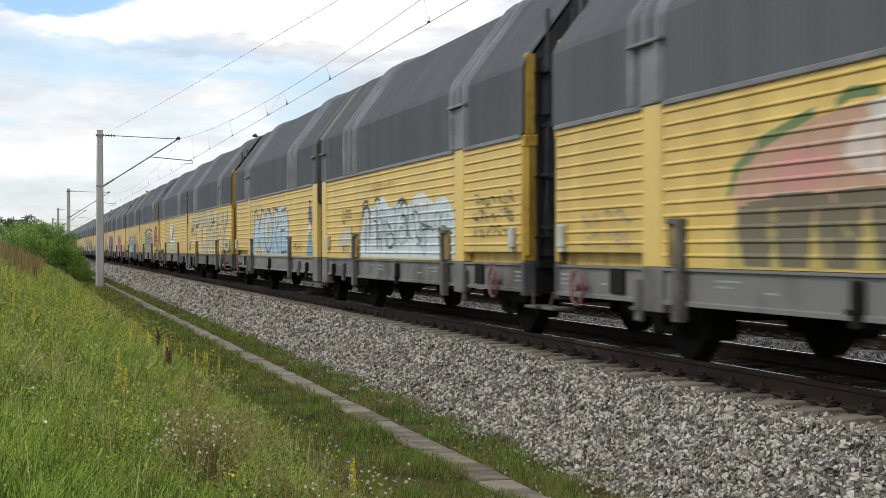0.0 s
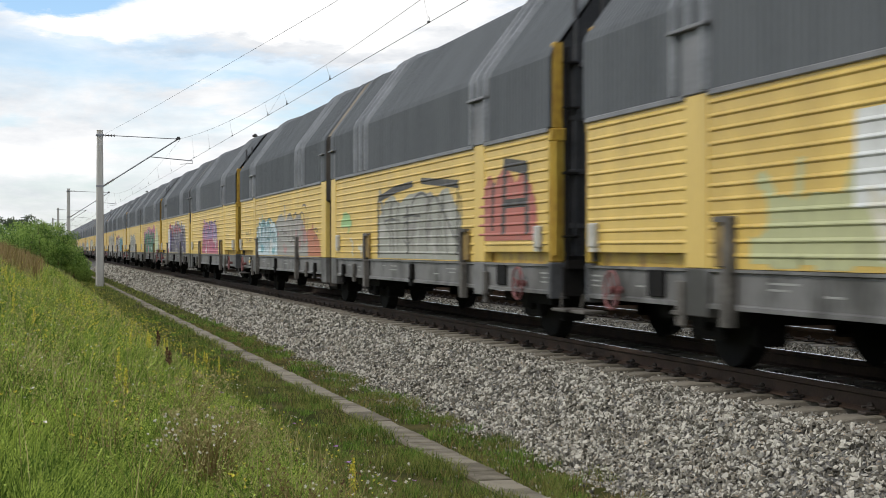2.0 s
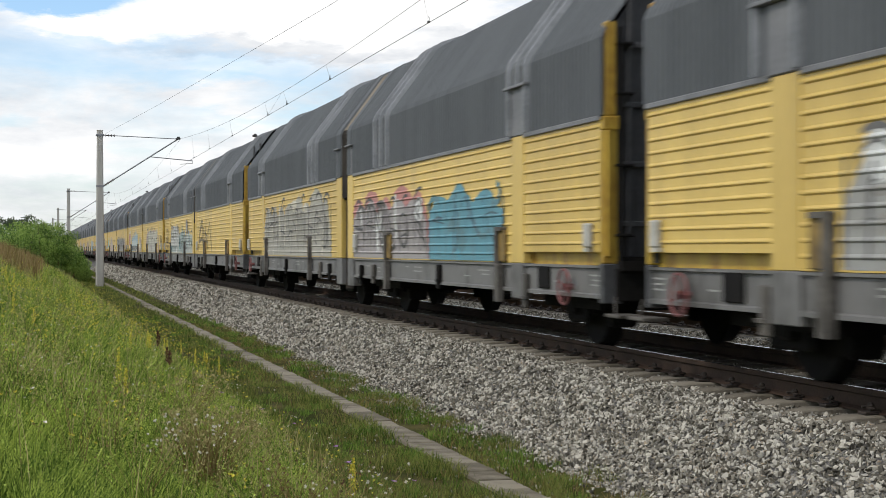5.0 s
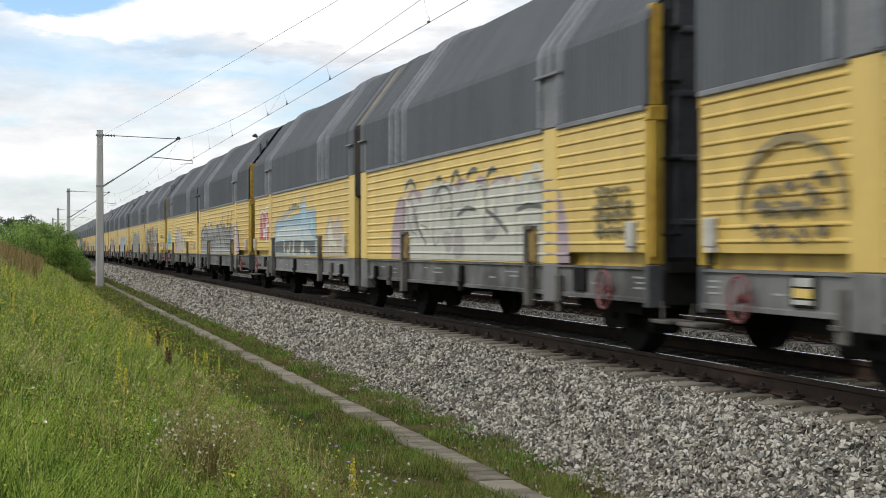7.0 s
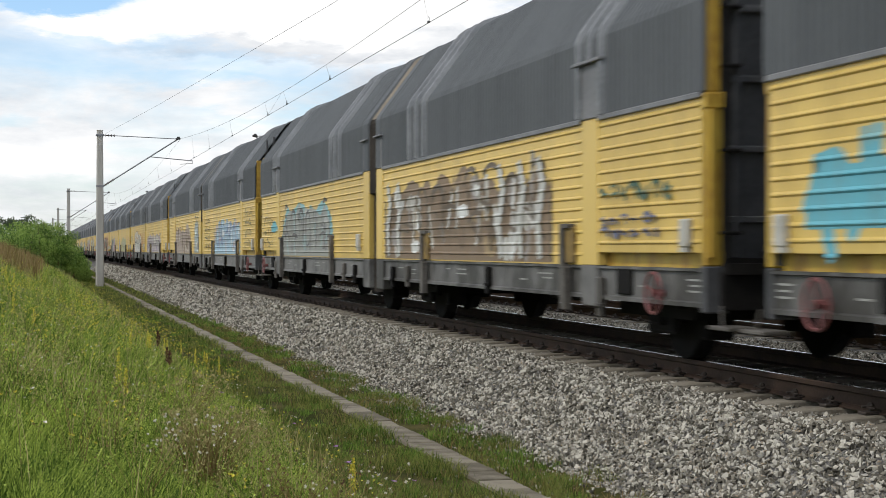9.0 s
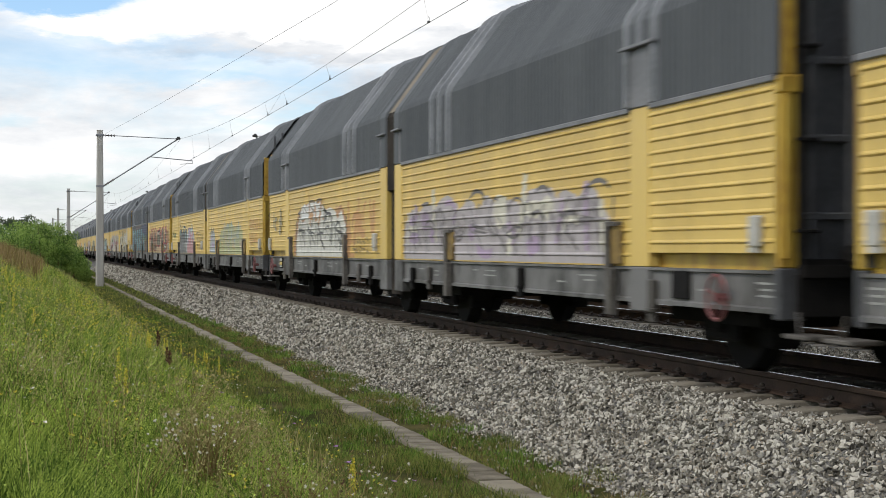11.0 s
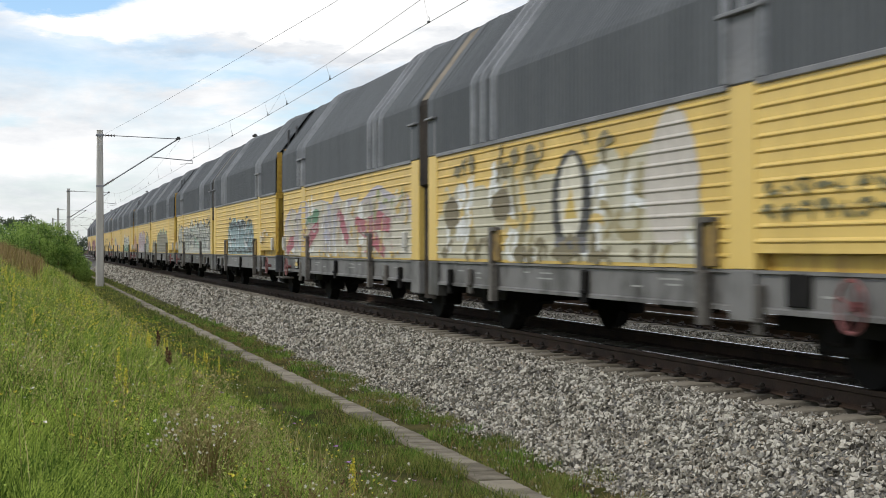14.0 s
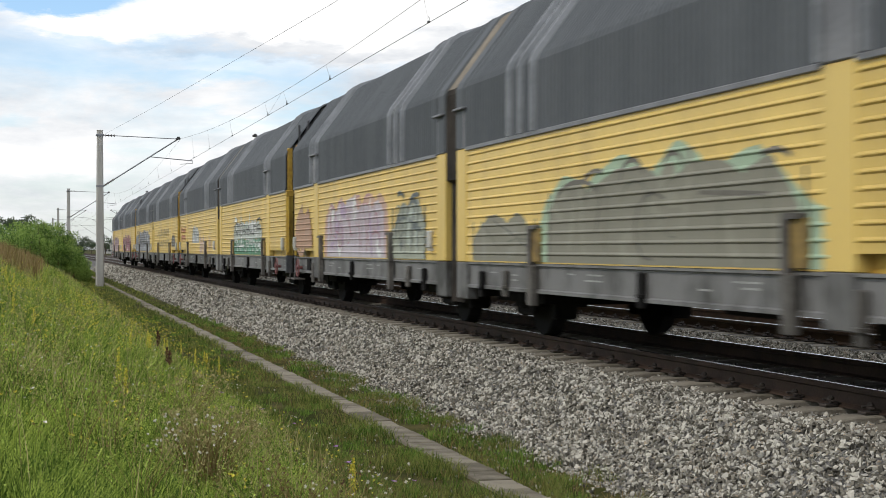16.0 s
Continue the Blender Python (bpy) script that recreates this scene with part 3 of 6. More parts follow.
# the second box hangs on one unit of each pair
for n, root in UNITS.items():
    if (n % 2 == 0) != (n < 14) or n == 27:
        for o in [o for o in root.children if o.name.startswith("marker_box")]:
            bpy.data.objects.remove(o)
for n in (5, 7, 13, 23, 27, 29):
    board = next(o for o in UNITS[n].children if o.name.startswith("brake_panel"))
    for z0, z1, mt in ((0.80, 0.865, WHITEBOX), (0.715, 0.785, YELLOW), (0.665, 0.70, WHITEBOX)):
        part("brake_notice", box(-1.509, -1.5055, PITCH - 2.56, PITCH - 2.27, z0, z1), mt, board)
for n, root in UNITS.items():
    tagged(root, "yellow covered car-carrier wagon with dark grey corrugated roof", "rail wagon", "train of car carriers")


# ---- paint sprayed on the wagon sides ----
PAINTS = {}


def paint(c):
    key = tuple(round(x, 2) for x in c)
    if key not in PAINTS:
        PAINTS[key] = surface("spray_paint", lerp3(key, (0.19, 0.165, 0.12), 0.42), key, 0.6, 3.4, 22, 0.03, stretch=(1, 2.5, 0.7), mid=lerp3(key, (0.2, 0.175, 0.12), 0.12), span=(0.50, 0.92))
    return PAINTS[key]


WHITE, PALE, SILVER, GREY = (0.66, 0.67, 0.64), (0.58, 0.67, 0.69), (0.34, 0.34, 0.32), (0.27, 0.26, 0.23)
INK, NAVY, TEAL, AQUA, SKYB = (0.035, 0.035, 0.037), (0.10, 0.09, 0.17), (0.09, 0.22, 0.25), (0.20, 0.42, 0.46), (0.36, 0.52, 0.62)
RED, PINK, LILAC, GREEN, MINT = (0.45, 0.08, 0.09), (0.50, 0.16, 0.26), (0.40, 0.30, 0.42), (0.05, 0.20, 0.13), (0.36, 0.48, 0.33)
BROWN, BEIGE, ORANGE, OLIVE, CREAM, CYAN = (0.22, 0.15, 0.09), (0.52, 0.43, 0.35), (0.52, 0.24, 0.07), (0.21, 0.20, 0.15), (0.60, 0.57, 0.46), (0.12, 0.42, 0.50)


PROUD, MAIN = {}, {}


class Piece:
    """Flat patches of paint, in layers, that follow the ribs of a wagon's side."""

    def __init__(self, n, seed):
        self.n, self.r, self.polys, self.layer = n, random.Random(seed), [], 0

    def patch(self, c, pts, same=False):
        if not same:
            self.layer += 1
        self.polys.append((c, [(min(max(y, 0.66), 12.97), min(max(z, 0.925), 2.362)) for y, z in pts], self.layer))

    def blob(self, c, y0, y1, z0, z1, bumps=0, edge=0.05):
        """A field of paint with a level foot and an uneven, lettered top edge."""
        r = self.r
        k = bumps or max(2, round((y1 - y0) / 0.9))
        h, w = z1 - z0, (y1 - y0) / k
        cuts = [0.0] + sorted(i + r.uniform(-0.28, 0.28) for i in range(1, k)) + [k]
        slope = (r.uniform(0.4, 2.6), r.uniform(0.4, 2.6))
        top = [(y0 - edge * r.uniform(0, 1), z0 + h * r.uniform(0.15, 0.4))]
        for i in range(k):
            peak = z0 + h * min(0.86 if i in (0, k - 1) else 1.0, r.uniform(0.80, 1.0))
            lo, hi, sharp = cuts[i], cuts[i + 1], r.choice((0.3, 0.5, 0.9, 1.6))
            for a in (0.05, 0.14, 0.25, 0.38, 0.5, 0.62, 0.75, 0.86, 0.95):
                rise = math.sin(math.pi * a) ** sharp
                if i == 0:
                    rise = rise - slope[0] * max(0.0, 1 - a * 1.8)
                if i == k - 1:
                    rise = rise - slope[1] * max(0.0, 1 - (1 - a) * 1.8)
                top.append((y0 + w * (lo + (hi - lo) * a), z0 + (peak - z0) * (0.80 + 0.20 * rise) + r.uniform(-0.02, 0.02)))
        top.append((y1 + edge * r.uniform(0, 1), z0 + h * r.uniform(0.15, 0.4)))
        self.layer += 1
        for (ya, za), (yb, zb) in zip(top, top[1:]):
            if yb > ya + 1e-4:
                self.patch(c, [(ya, z0), (yb, z0), (yb, min(max(zb, z0 + 0.01), 2.365)), (ya, min(max(za, z0 + 0.01), 2.365))], True)

    def oval(self, c, y, z, a, b, k=12, wob=0.12):
        r = self.r
        self.patch(c, [(y + a * math.cos(2 * math.pi * i / k) * (1 + r.uniform(-wob, wob)), min(max(z + b * math.sin(2 * math.pi * i / k) * (1 + r.uniform(-wob, wob)), 0.925), 2.365)) for i in range(k)])

    def stroke(self, c, pts, w):
        """A ribbon along points."""
        L, R = [], []
        for i, (y, z) in enumerate(pts):
            a, b = pts[max(i - 1, 0)], pts[min(i + 1, len(pts) - 1)]
            dy, dz = b[0] - a[0], b[1] - a[1]
            k = math.hypot(dy, dz) or 1
            ww = w * (0.75 if i in (0, len(pts) - 1) else 1) / 2
            L.append((y - dz / k * ww, z + dy / k * ww))
            R.append((y + dz / k * ww, z - dy / k * ww))
        for i in range(len(pts) - 1):
            self.patch(c, [L[i], L[i + 1], R[i + 1], R[i]])

    def arc(self, y, z, a, b, t0, t1, k=7):
        return [(y + a * math.cos(radians(t0 + (t1 - t0) * i / k)), z + b * math.sin(radians(t0 + (t1 - t0) * i / k))) for i in range(k + 1)]

    def lettering(self, c, y0, y1, z0, z1, step=0.8, w=0.06, dens=3):
        """Loops, bars and hooks that fill the space as lettering does."""
        r = self.r
        k = max(1, round((y1 - y0) / step))
        s, h = (y1 - y0) / k, z1 - z0
        for i in range(k):
            yc, lean = y0 + s * (i + 0.5), r.uniform(-0.12, 0.12) * s
            for j in range(dens):
                kind = r.randrange(5)
                y, z = yc + r.uniform(-0.22, 0.22) * s, z0 + h * r.uniform(0.35, 0.65)
                ww = w * r.uniform(0.4, 1.1)
                if kind == 0:
                    t = r.uniform(0, 360)
                    p = self.arc(y, z, s * r.uniform(0.22, 0.42), h * r.uniform(0.18, 0.40), t, t + r.uniform(150, 290))
                elif kind == 1:
                    p = [(y - lean, z0 + h * r.uniform(0.02, 0.2)), (y, z), (y + lean, z0 + h * r.uniform(0.75, 0.97))]
                elif kind == 2:
                    p = [(y - s * 0.36, z0 + h * r.uniform(0.05, 0.4)), (y, z), (y + s * 0.36, z0 + h * r.uniform(0.55, 0.95))]
                elif kind == 3:
                    p = [(y - s * 0.34, z), (y, z + h * 0.03), (y + s * 0.34, z + h * r.uniform(-0.1, 0.1))]
                else:
                    p = self.arc(y, z0 + h * 0.72, s * 0.36, h * 0.24, 0, 180) + [(y - s * 0.3, z0 + h * r.uniform(0.1, 0.4))]
                self.stroke(c, [(a, min(max(b, z0 + 0.01), z1)) for a, b in p], ww)

    def spots(self, c, y0, y1, z0, z1, k, size=0.12):
        r = self.r
        for i in range(k):
            y, z, kind = r.uniform(y0, y1), r.uniform(z0, z1), r.randrange(3)
            if kind == 0:
                self.oval(c, y, z, size * r.uniform(0.5, 1.6), size * r.uniform(0.4, 1.0), 11, 0.3)
            elif kind == 1:
                s, t = size * r.uniform(0.8, 2.0), size * r.uniform(-0.8, 0.8)
                self.stroke(c, [(y - t, max(z - s, 0.94)), (y + t * 0.3, z), (y + t, min(z + s, 2.35))], size * r.uniform(0.5, 1.1))
            else:
                t = r.uniform(0, 360)
                self.stroke(c, [(a, min(max(b, 0.94), 2.35)) for a, b in self.arc(y, z, size * r.uniform(0.8, 2.0), size * r.uniform(0.5, 1.2), t, t + r.uniform(90, 200), 6)], size * r.uniform(0.4, 0.8))

    def rim(self, c, y0, y1, z0, z1, w=0.05):
        """Outline along the upper edges of the letters."""
        k = max(2, round((y1 - y0) / 0.9))
        s, h = (y1 - y0) / k, z1 - z0
        for i in range(k):
            if self.r.random() < 0.45:
                continue
            self.stroke(c, self.arc(y0 + s * (i + 0.5), z0 + h * 0.76, s * self.r.uniform(0.25, 0.47), h * self.r.uniform(0.10, 0.22), self.r.uniform(0, 60), self.r.uniform(110, 178)), w)
        for y in (y0, y1):
            self.stroke(c, [(y, z0 + 0.02), (y + self.r.uniform(-0.04, 0.04), z0 + h * 0.4), (y, z0 + h * 0.74)], w)

    def done(self, label):
        if not self.polys:
            return
        bm = bmesh.new()
        cols = []
        PROUD.setdefault(self.n, 0.002)
        for c, pts, lay in self.polys:
            m = paint(c)
            if m not in cols:
                cols.append(m)
            x = -(PROUD[self.n] + 0.00004 * lay)
            vs = [bm.verts.new((x, y, z)) for y, z in pts]
            bm.faces.new(vs).material_index = cols.index(m)
        PROUD[self.n] += 0.00004 * self.layer + 0.0006
        bmesh.ops.triangulate(bm, faces=bm.faces[:])
        for c in RIBS:
            for z in (c - 0.016, c - 0.002, c + 0.007, c + 0.026):
                bmesh.ops.bisect_plane(bm, geom=bm.verts[:] + bm.edges[:] + bm.faces[:], dist=1e-5, plane_co=(0, 0, z), plane_no=(0, 0, 1))
        for vv in bm.verts:
            z, d = vv.co.z, 0.0
            for c in RIBS:
                if c - 0.016 < z < c + 0.026:
                    d = RIB_D * min(1, (z - c + 0.016) / 0.014, (c + 0.026 - z) / 0.019)
            vv.co.x -= HALF + max(d, 0)
        part("graffiti", bm, cols, UNITS[self.n], label)
        size = sum(max(p[0] for p in q) - min(p[0] for p in q) for _, q, _ in self.polys)
        if size > MAIN.get(self.n, (0, ""))[0]:
            MAIN[self.n] = (size, label)


def piece(n, y0, y1, z0, z1, fill, inner=(), line=INK, halo=None, dens=3, w=0.06, bumps=0, label="", seed=0, step=0.85):
    """One lettered burner: halo, fill, patches of further colours, outlines and strokes."""
    g = Piece(n, n * 31 + seed + round(y0 * 10))
    if halo:
        g.blob(halo, y0 - 0.22, y1 + 0.22, z0, min(z1 + 0.12, 2.36), bumps, 0.1)
    g.blob(fill, y0, y1, z0, z1, bumps)
    h = z1 - z0
    for c in inner:
        g.spots(c, y0 + 0.25, y1 - 0.25, z0 + 0.12 * h, z0 + 0.78 * h, max(3, round((y1 - y0) * 1.3)), 0.20)
    if line:
        g.rim(line, y0 + 0.03, y1 - 0.03, z0, z1, w)
        if dens:
            g.lettering(line, y0 + 0.15, y1 - 0.15, z0 + 0.04, z0 + h * 0.86, step, w, dens)
            g.lettering(lerp3(line, fill, 0.35), y0 + 0.2, y1 - 0.2, z0 + 0.04, z0 + h * 0.8, step * 0.55, w * 0.55, dens)
    g.done(label or "sprayed graffiti lettering")


def tag_line(n, y0, y1, z0, z1, c=INK, rows=2, w=0.026, label="thin sprayed scribble"):
    g = Piece(n, n * 17 + round(y0 * 10) + 5)
    h = (z1 - z0) / rows
    for i in range(rows):
        g.lettering(c, y0, y1, z0 + h * i, z0 + h * (i + 0.85), 0.26, w, 2)
    g.done(label)


def wash(n, y0, y1, z0, z1, c, k=14, size=0.25, label="faded patch of spray paint", base=True):
    g = Piece(n, n * 13 + round(y0 * 10) + 9)
    if base:
        g.blob(c, y0, y1, z0, z1, 2, 0.12)
    g.spots(c, y0, y1, z0, z1 - 0.1, k, size)
    g.done(label)

# unit by unit, from the head of the visible part of the train
g = Piece(-1, 2)
g.blob((0.46, 0.36, 0.10), 3.6, 8.84, 0.93, 1.75, 4)
g.patch((0.50, 0.30, 0.20), [(8.7, 1.3), (8.75, 1.6), (8.3, 1.85), (7.4, 2.03), (6.2, 2.12), (5.2, 2.1), (4.6, 2.0), (4.3, 1.3)])
g.patch((0.36, 0.40, 0.13), [(5.6, 1.45), (5.7, 2.08), (4.9, 2.16), (3.8, 2.0), (3.6, 1.4)])
g.oval((0.62, 0.52, 0.44), 6.5, 1.78, 0.5, 0.2)
g.oval((0.62, 0.58, 0.50), 6.35, 2.03, 0.34, 0.08)
g.oval((0.55, 0.26, 0.22), 7.6, 1.66, 0.55, 0.15)
g.oval((0.62, 0.46, 0.36), 5.95, 1.6, 0.55, 0.12)
g.oval((0.52, 0.26, 0.24), 5.2, 1.62, 0.4, 0.14)
g.stroke((0.13, 0.20, 0.06), [(8.84, 1.5), (8.7, 1.72), (8.2, 1.92), (7.4, 2.08)], 0.10)
g.stroke((0.13, 0.20, 0.06), [(7.1, 2.1), (6.9, 2.17), (6.5, 2.15)], 0.09)
g.stroke((0.20, 0.26, 0.07), [(5.5, 2.12), (5.3, 1.7), (5.4, 1.5)], 0.22)
g.stroke((0.50, 0.42, 0.10), [(4.9, 2.1), (4.6, 1.7), (4.7, 1.4)], 0.25)
for y, top in ((8.35, 1.42), (7.75, 1.5), (7.05, 1.44), (6.3, 1.5), (5.55, 1.46), (4.8, 1.5), (4.1, 1.44)):
    g.patch((0.14, 0.12, 0.07), [(y - 0.24, 0.94), (y + 0.2, 0.94), (y + 0.34, top - 0.2), (y + 0.3, top), (y - 0.34, top), (y - 0.3, 1.2)])
g.stroke((0.15, 0.125, 0.075), [(8.5, 1.40), (6.6, 1.44), (3.9, 1.42)], 0.13)
g.spots((0.38, 0.30, 0.09), 4.0, 8.4, 1.0, 1.35, 10, 0.08)
g.spots((0.50, 0.30, 0.22), 5.0, 8.4, 1.5, 1.9, 10, 0.07)
g.done("pink, green and yellow sprayed mural with black foot")
tag_line(-1, 10.9, 12.3, 1.05, 1.5, GREY, 2)
piece(0, 3.49, 9.82, 0.94, 1.98, PALE, (WHITE,), INK, None, 3, 0.055, 5, "white and pale blue graffiti with black strokes")
tag_line(0, 10.5, 11.31, 1.46, 1.86, INK, 1, 0.04)
tag_line(0, 0.81, 2.56, 1.2, 1.81, INK, 3, 0.03, "black sprayed scribbles in three lines")
wash(0, 10.3, 11.6, 1.15, 1.5, (0.52, 0.49, 0.38), 5, 0.2)
tag_line(0, 7.3, 8.9, 2.05, 2.2, (0.55, 0.27, 0.12), 1, 0.03)

g = Piece(1, 3)
PANEL = (0.60, 0.43, 0.11)
g.blob((0.50, 0.62, 0.68), 3.8, 9.59, 0.94, 2.10, 8, 0.08)
g.blob((0.36, 0.52, 0.62), 3.95, 9.45, 0.94, 1.50, 5)
DEEP = (0.05, 0.07, 0.13)
for pts in ([(8.95, 2.14), (8.15, 2.14), (8.55, 1.52)], [(8.95, 0.94), (8.2, 0.94), (8.55, 1.36)], [(7.75, 2.14), (7.5, 2.14), (7.62, 1.8)], [(7.75, 0.94), (7.45, 0.94), (7.6, 1.2)]):
    g.patch(PANEL, pts)
for pts in ([(9.45, 1.0), (9.5, 1.6), (9.42, 2.0), (9.05, 2.08), (8.58, 1.50), (8.1, 2.08), (7.8, 2.02), (7.66, 1.78)],
            [(8.95, 0.97), (8.57, 1.36), (8.2, 0.97)], g.arc(7.0, 1.52, 0.62, 0.52, 0, 360, 16), [(6.25, 0.97), (6.22, 2.05), (5.5, 1.98), (5.35, 1.68), (5.9, 1.45), (5.3, 0.97)],
            [(4.2, 2.0), (4.95, 1.95), (5.0, 1.5), (4.95, 1.0), (4.15, 1.02)], [(5.0, 1.5), (4.4, 1.52)], [(3.9, 1.05), (3.95, 1.6), (4.1, 1.95)]):
    g.stroke(DEEP, pts, 0.085)
g.oval((0.52, 0.36, 0.06), 7.0, 1.5, 0.2, 0.30)
g.oval((0.55, 0.40, 0.12), 5.85, 1.74, 0.14, 0.12)
g.lettering((0.30, 0.42, 0.52), 4.1, 9.3, 1.0, 1.9, 0.7, 0.045, 2)
g.spots((0.64, 0.68, 0.68), 4.2, 9.3, 1.7, 2.0, 12, 0.08)
g.oval(NAVY, 1.1, 1.72, 0.22, 0.26)
g.oval(WHITE, 1.12, 1.50, 0.16, 0.13)
g.patch((0.12, 0.33, 0.45), [(0.75, 0.94), (1.5, 0.94), (1.35, 1.3), (1.2, 1.44), (1.0, 1.4), (0.9, 1.2)])
g.oval(INK, 1.12, 2.06, 0.08, 0.05)
g.done("light blue graffiti letters with navy outlines and figure")
tag_line(1, 2.16, 3.09, 0.98, 1.24, INK, 1, 0.03)

g = Piece(2, 8)
PUTTY = (0.46, 0.41, 0.28)
for c, dy, dz, w in (((0.07, 0.068, 0.06), -0.10, -0.04, 0.52), (PUTTY, 0, 0, 0.54)):
    g.stroke(c, [(12.3 + dy, 2.02 + dz), (9.35 + dy, 2.14 + dz)], w * 0.85)
    g.stroke(c, [(10.85 + dy, 1.9 + dz), (10.7 + dy, 0.98)], w)
    g.stroke(c, [(8.75 + dy, 2.2 + dz), (8.7 + dy, 0.98)], w)
    g.stroke(c, [(8.75 + dy, 2.1 + dz)] + g.arc(7.75 + dy, 1.58 + dz, 0.78, 0.54, 90, 270, 8) + [(8.7 + dy, 1.04)], w)
    g.stroke(c, g.arc(5.75 + dy, 1.55 + dz, 0.75, 0.56, 130, -120, 9) + [(5.1 + dy, 1.5 + dz), (5.8 + dy, 1.5 + dz)], w)
    g.stroke(c, [(4.3 + dy, 2.18 + dz), (4.3 + dy, 0.98)], w)
    for z in (2.12, 1.6, 1.08):
        g.stroke(c, [(4.3 + dy, z + dz * 0.5), (3.2 + dy, z + dz * 0.5)], w * 0.5)
    g.stroke(c, [(2.75 + dy, 2.2 + dz), (2.75 + dy, 0.98)], w * 0.9)
    g.stroke(c, [(1.5 + dy, 2.15 + dz), (2.55 + dy, 1.55 + dz), (1.45 + dy, 1.05)], w * 0.8)
for y, z in ((11.9, 1.78), (10.2, 1.88), (5.2, 1.95), (3.5, 1.86), (3.6, 1.35), (1.6, 1.2)):
    g.stroke(INK, [(y - 0.42, z), (y + 0.42, z - 0.03)], 0.13)
g.done("grey block letters T D G E K with black shadows")
g = Piece(2, 9)
g.spots((0.36, 0.44, 0.46), 1.2, 12.6, 1.0, 2.1, 18, 0.10)
g.done("pale blue paint specks")
tag_line(2, 11.6, 12.4, 1.4, 1.75, (0.14, 0.12, 0.07), 1, 0.05)

wash(3, 4.7, 9.4, 0.96, 1.62, (0.45, 0.46, 0.24), 16, 0.22, "faded pale green spray paint")
g = Piece(3, 2)
g.patch(WHITE, [(5.74, 1.32), (7.82, 1.36), (7.80, 2.04), (5.76, 2.06)])
g.patch((0.20, 0.17, 0.14), [(6.5, 1.45), (7.0, 1.42), (6.3, 2.02), (5.8, 2.0)])
g.stroke(GREY, [(6.3, 1.4), (6.1, 1.7), (5.85, 2.0)], 0.08)
g.stroke(GREY, [(7.3, 1.5), (6.2, 1.54)], 0.05)
g.spots(CREAM, 6.4, 7.6, 1.1, 1.4, 8, 0.12)
g.done("white painted square with brown strokes")

piece(4, 4.19, 9.33, 0.93, 2.10, (0.33, 0.325, 0.285), (GREY, (0.40, 0.39, 0.35)), (0.07, 0.07, 0.065), None, 2, 0.06, 3, "dull grey graffiti block", step=1.5)
g = Piece(4, 6)
for pts in ([(9.28, 0.97), (9.3, 1.9)], [(9.3, 1.9), (8.2, 2.0), (6.9, 2.06)], [(7.2, 1.0), (7.25, 1.75)], [(4.4, 1.0), (4.35, 1.95), (6.4, 2.08)]):
    g.stroke((0.04, 0.04, 0.038), pts, 0.12)
for y in (8.4, 7.9, 6.0, 5.2):
    g.stroke((0.12, 0.12, 0.10), [(y, 1.05), (y + 0.1, 1.5), (y - 0.1, 1.85)], 0.05)
g.blob((0.42, 0.13, 0.10), 1.0, 3.2, 1.18, 2.12, 3, 0.12)
g.stroke(INK, [(1.35, 1.25), (1.4, 2.02), (2.2, 2.1), (2.3, 1.25)], 0.20)
g.stroke(INK, [(1.4, 1.62), (2.2, 1.62)], 0.14)
g.stroke(INK, [(2.75, 1.3), (2.7, 1.9)], 0.14)
g.done("black and red sprayed letter shape")
wash(4, 11.6, 12.4, 1.48, 1.78, (0.30, 0.50, 0.22), 4, 0.15)
wash(4, 10.3, 11.6, 1.0, 1.3, CREAM, 6, 0.14, base=False)

wash(5, 0.9, 4.3, 0.93, 1.6, (0.47, 0.17, 0.09), 10, 0.2, "red sprayed wash")
piece(5, 2.35, 7.01, 0.93, 2.06, (0.33, 0.32, 0.29), ((0.40, 0.36, 0.33), (0.42, 0.22, 0.2)), (0.13, 0.11, 0.10), None, 2, 0.04, 3, "grey graffiti block with white cap")
piece(5, 6.48, 9.94, 0.93, 1.88, PALE, (AQUA, WHITE), TEAL, None, 4, 0.06, 3, "pale blue and white graffiti")
tag_line(5, 1.1, 1.6, 1.26, 1.52, INK, 2, 0.03)
tag_line(5, 10.9, 11.9, 1.2, 1.6, (0.2, 0.15, 0.07), 2, 0.03)

piece(6, 4.98, 9.56, 0.93, 1.60, (0.48, 0.12, 0.19), ((0.52, 0.22, 0.30), WHITE), NAVY, None, 2, 0.06, 4, "pink and purple graffiti letters")
piece(6, 5.1, 9.4, 1.42, 2.0, (0.30, 0.21, 0.36), (LILAC, PINK), NAVY, None, 2, 0.05, 4, "purple upper half of graffiti", seed=3)

piece(7, 1.9, 9.47, 0.93, 2.10, (0.22, 0.21, 0.22), (NAVY, (0.30, 0.29, 0.29), NAVY), (0.09, 0.08, 0.15), (0.48, 0.46, 0.46), 2, 0.09, 6, "grey and purple graffiti with red and white edges")
g = Piece(7, 11)
g.spots((0.50, 0.12, 0.14), 3.6, 8.9, 1.72, 2.12, 12, 0.18)
g.spots((0.55, 0.53, 0.52), 1.9, 9.2, 1.0, 2.15, 18, 0.13)
g.spots(NAVY, 2.2, 8.6, 1.0, 1.6, 10, 0.25)
g.patch((0.62, 0.61, 0.60), [(9.4, 0.95), (8.7, 0.95), (8.6, 1.5), (8.85, 2.0), (9.5, 1.85), (9.2, 1.6), (9.6, 1.3)])
g.stroke((0.10, 0.07, 0.22), [(8.3, 1.0), (8.25, 1.5), (7.9, 1.75)], 0.55)
g.oval((0.52, 0.09, 0.11), 8.6, 2.02, 0.22, 0.12)
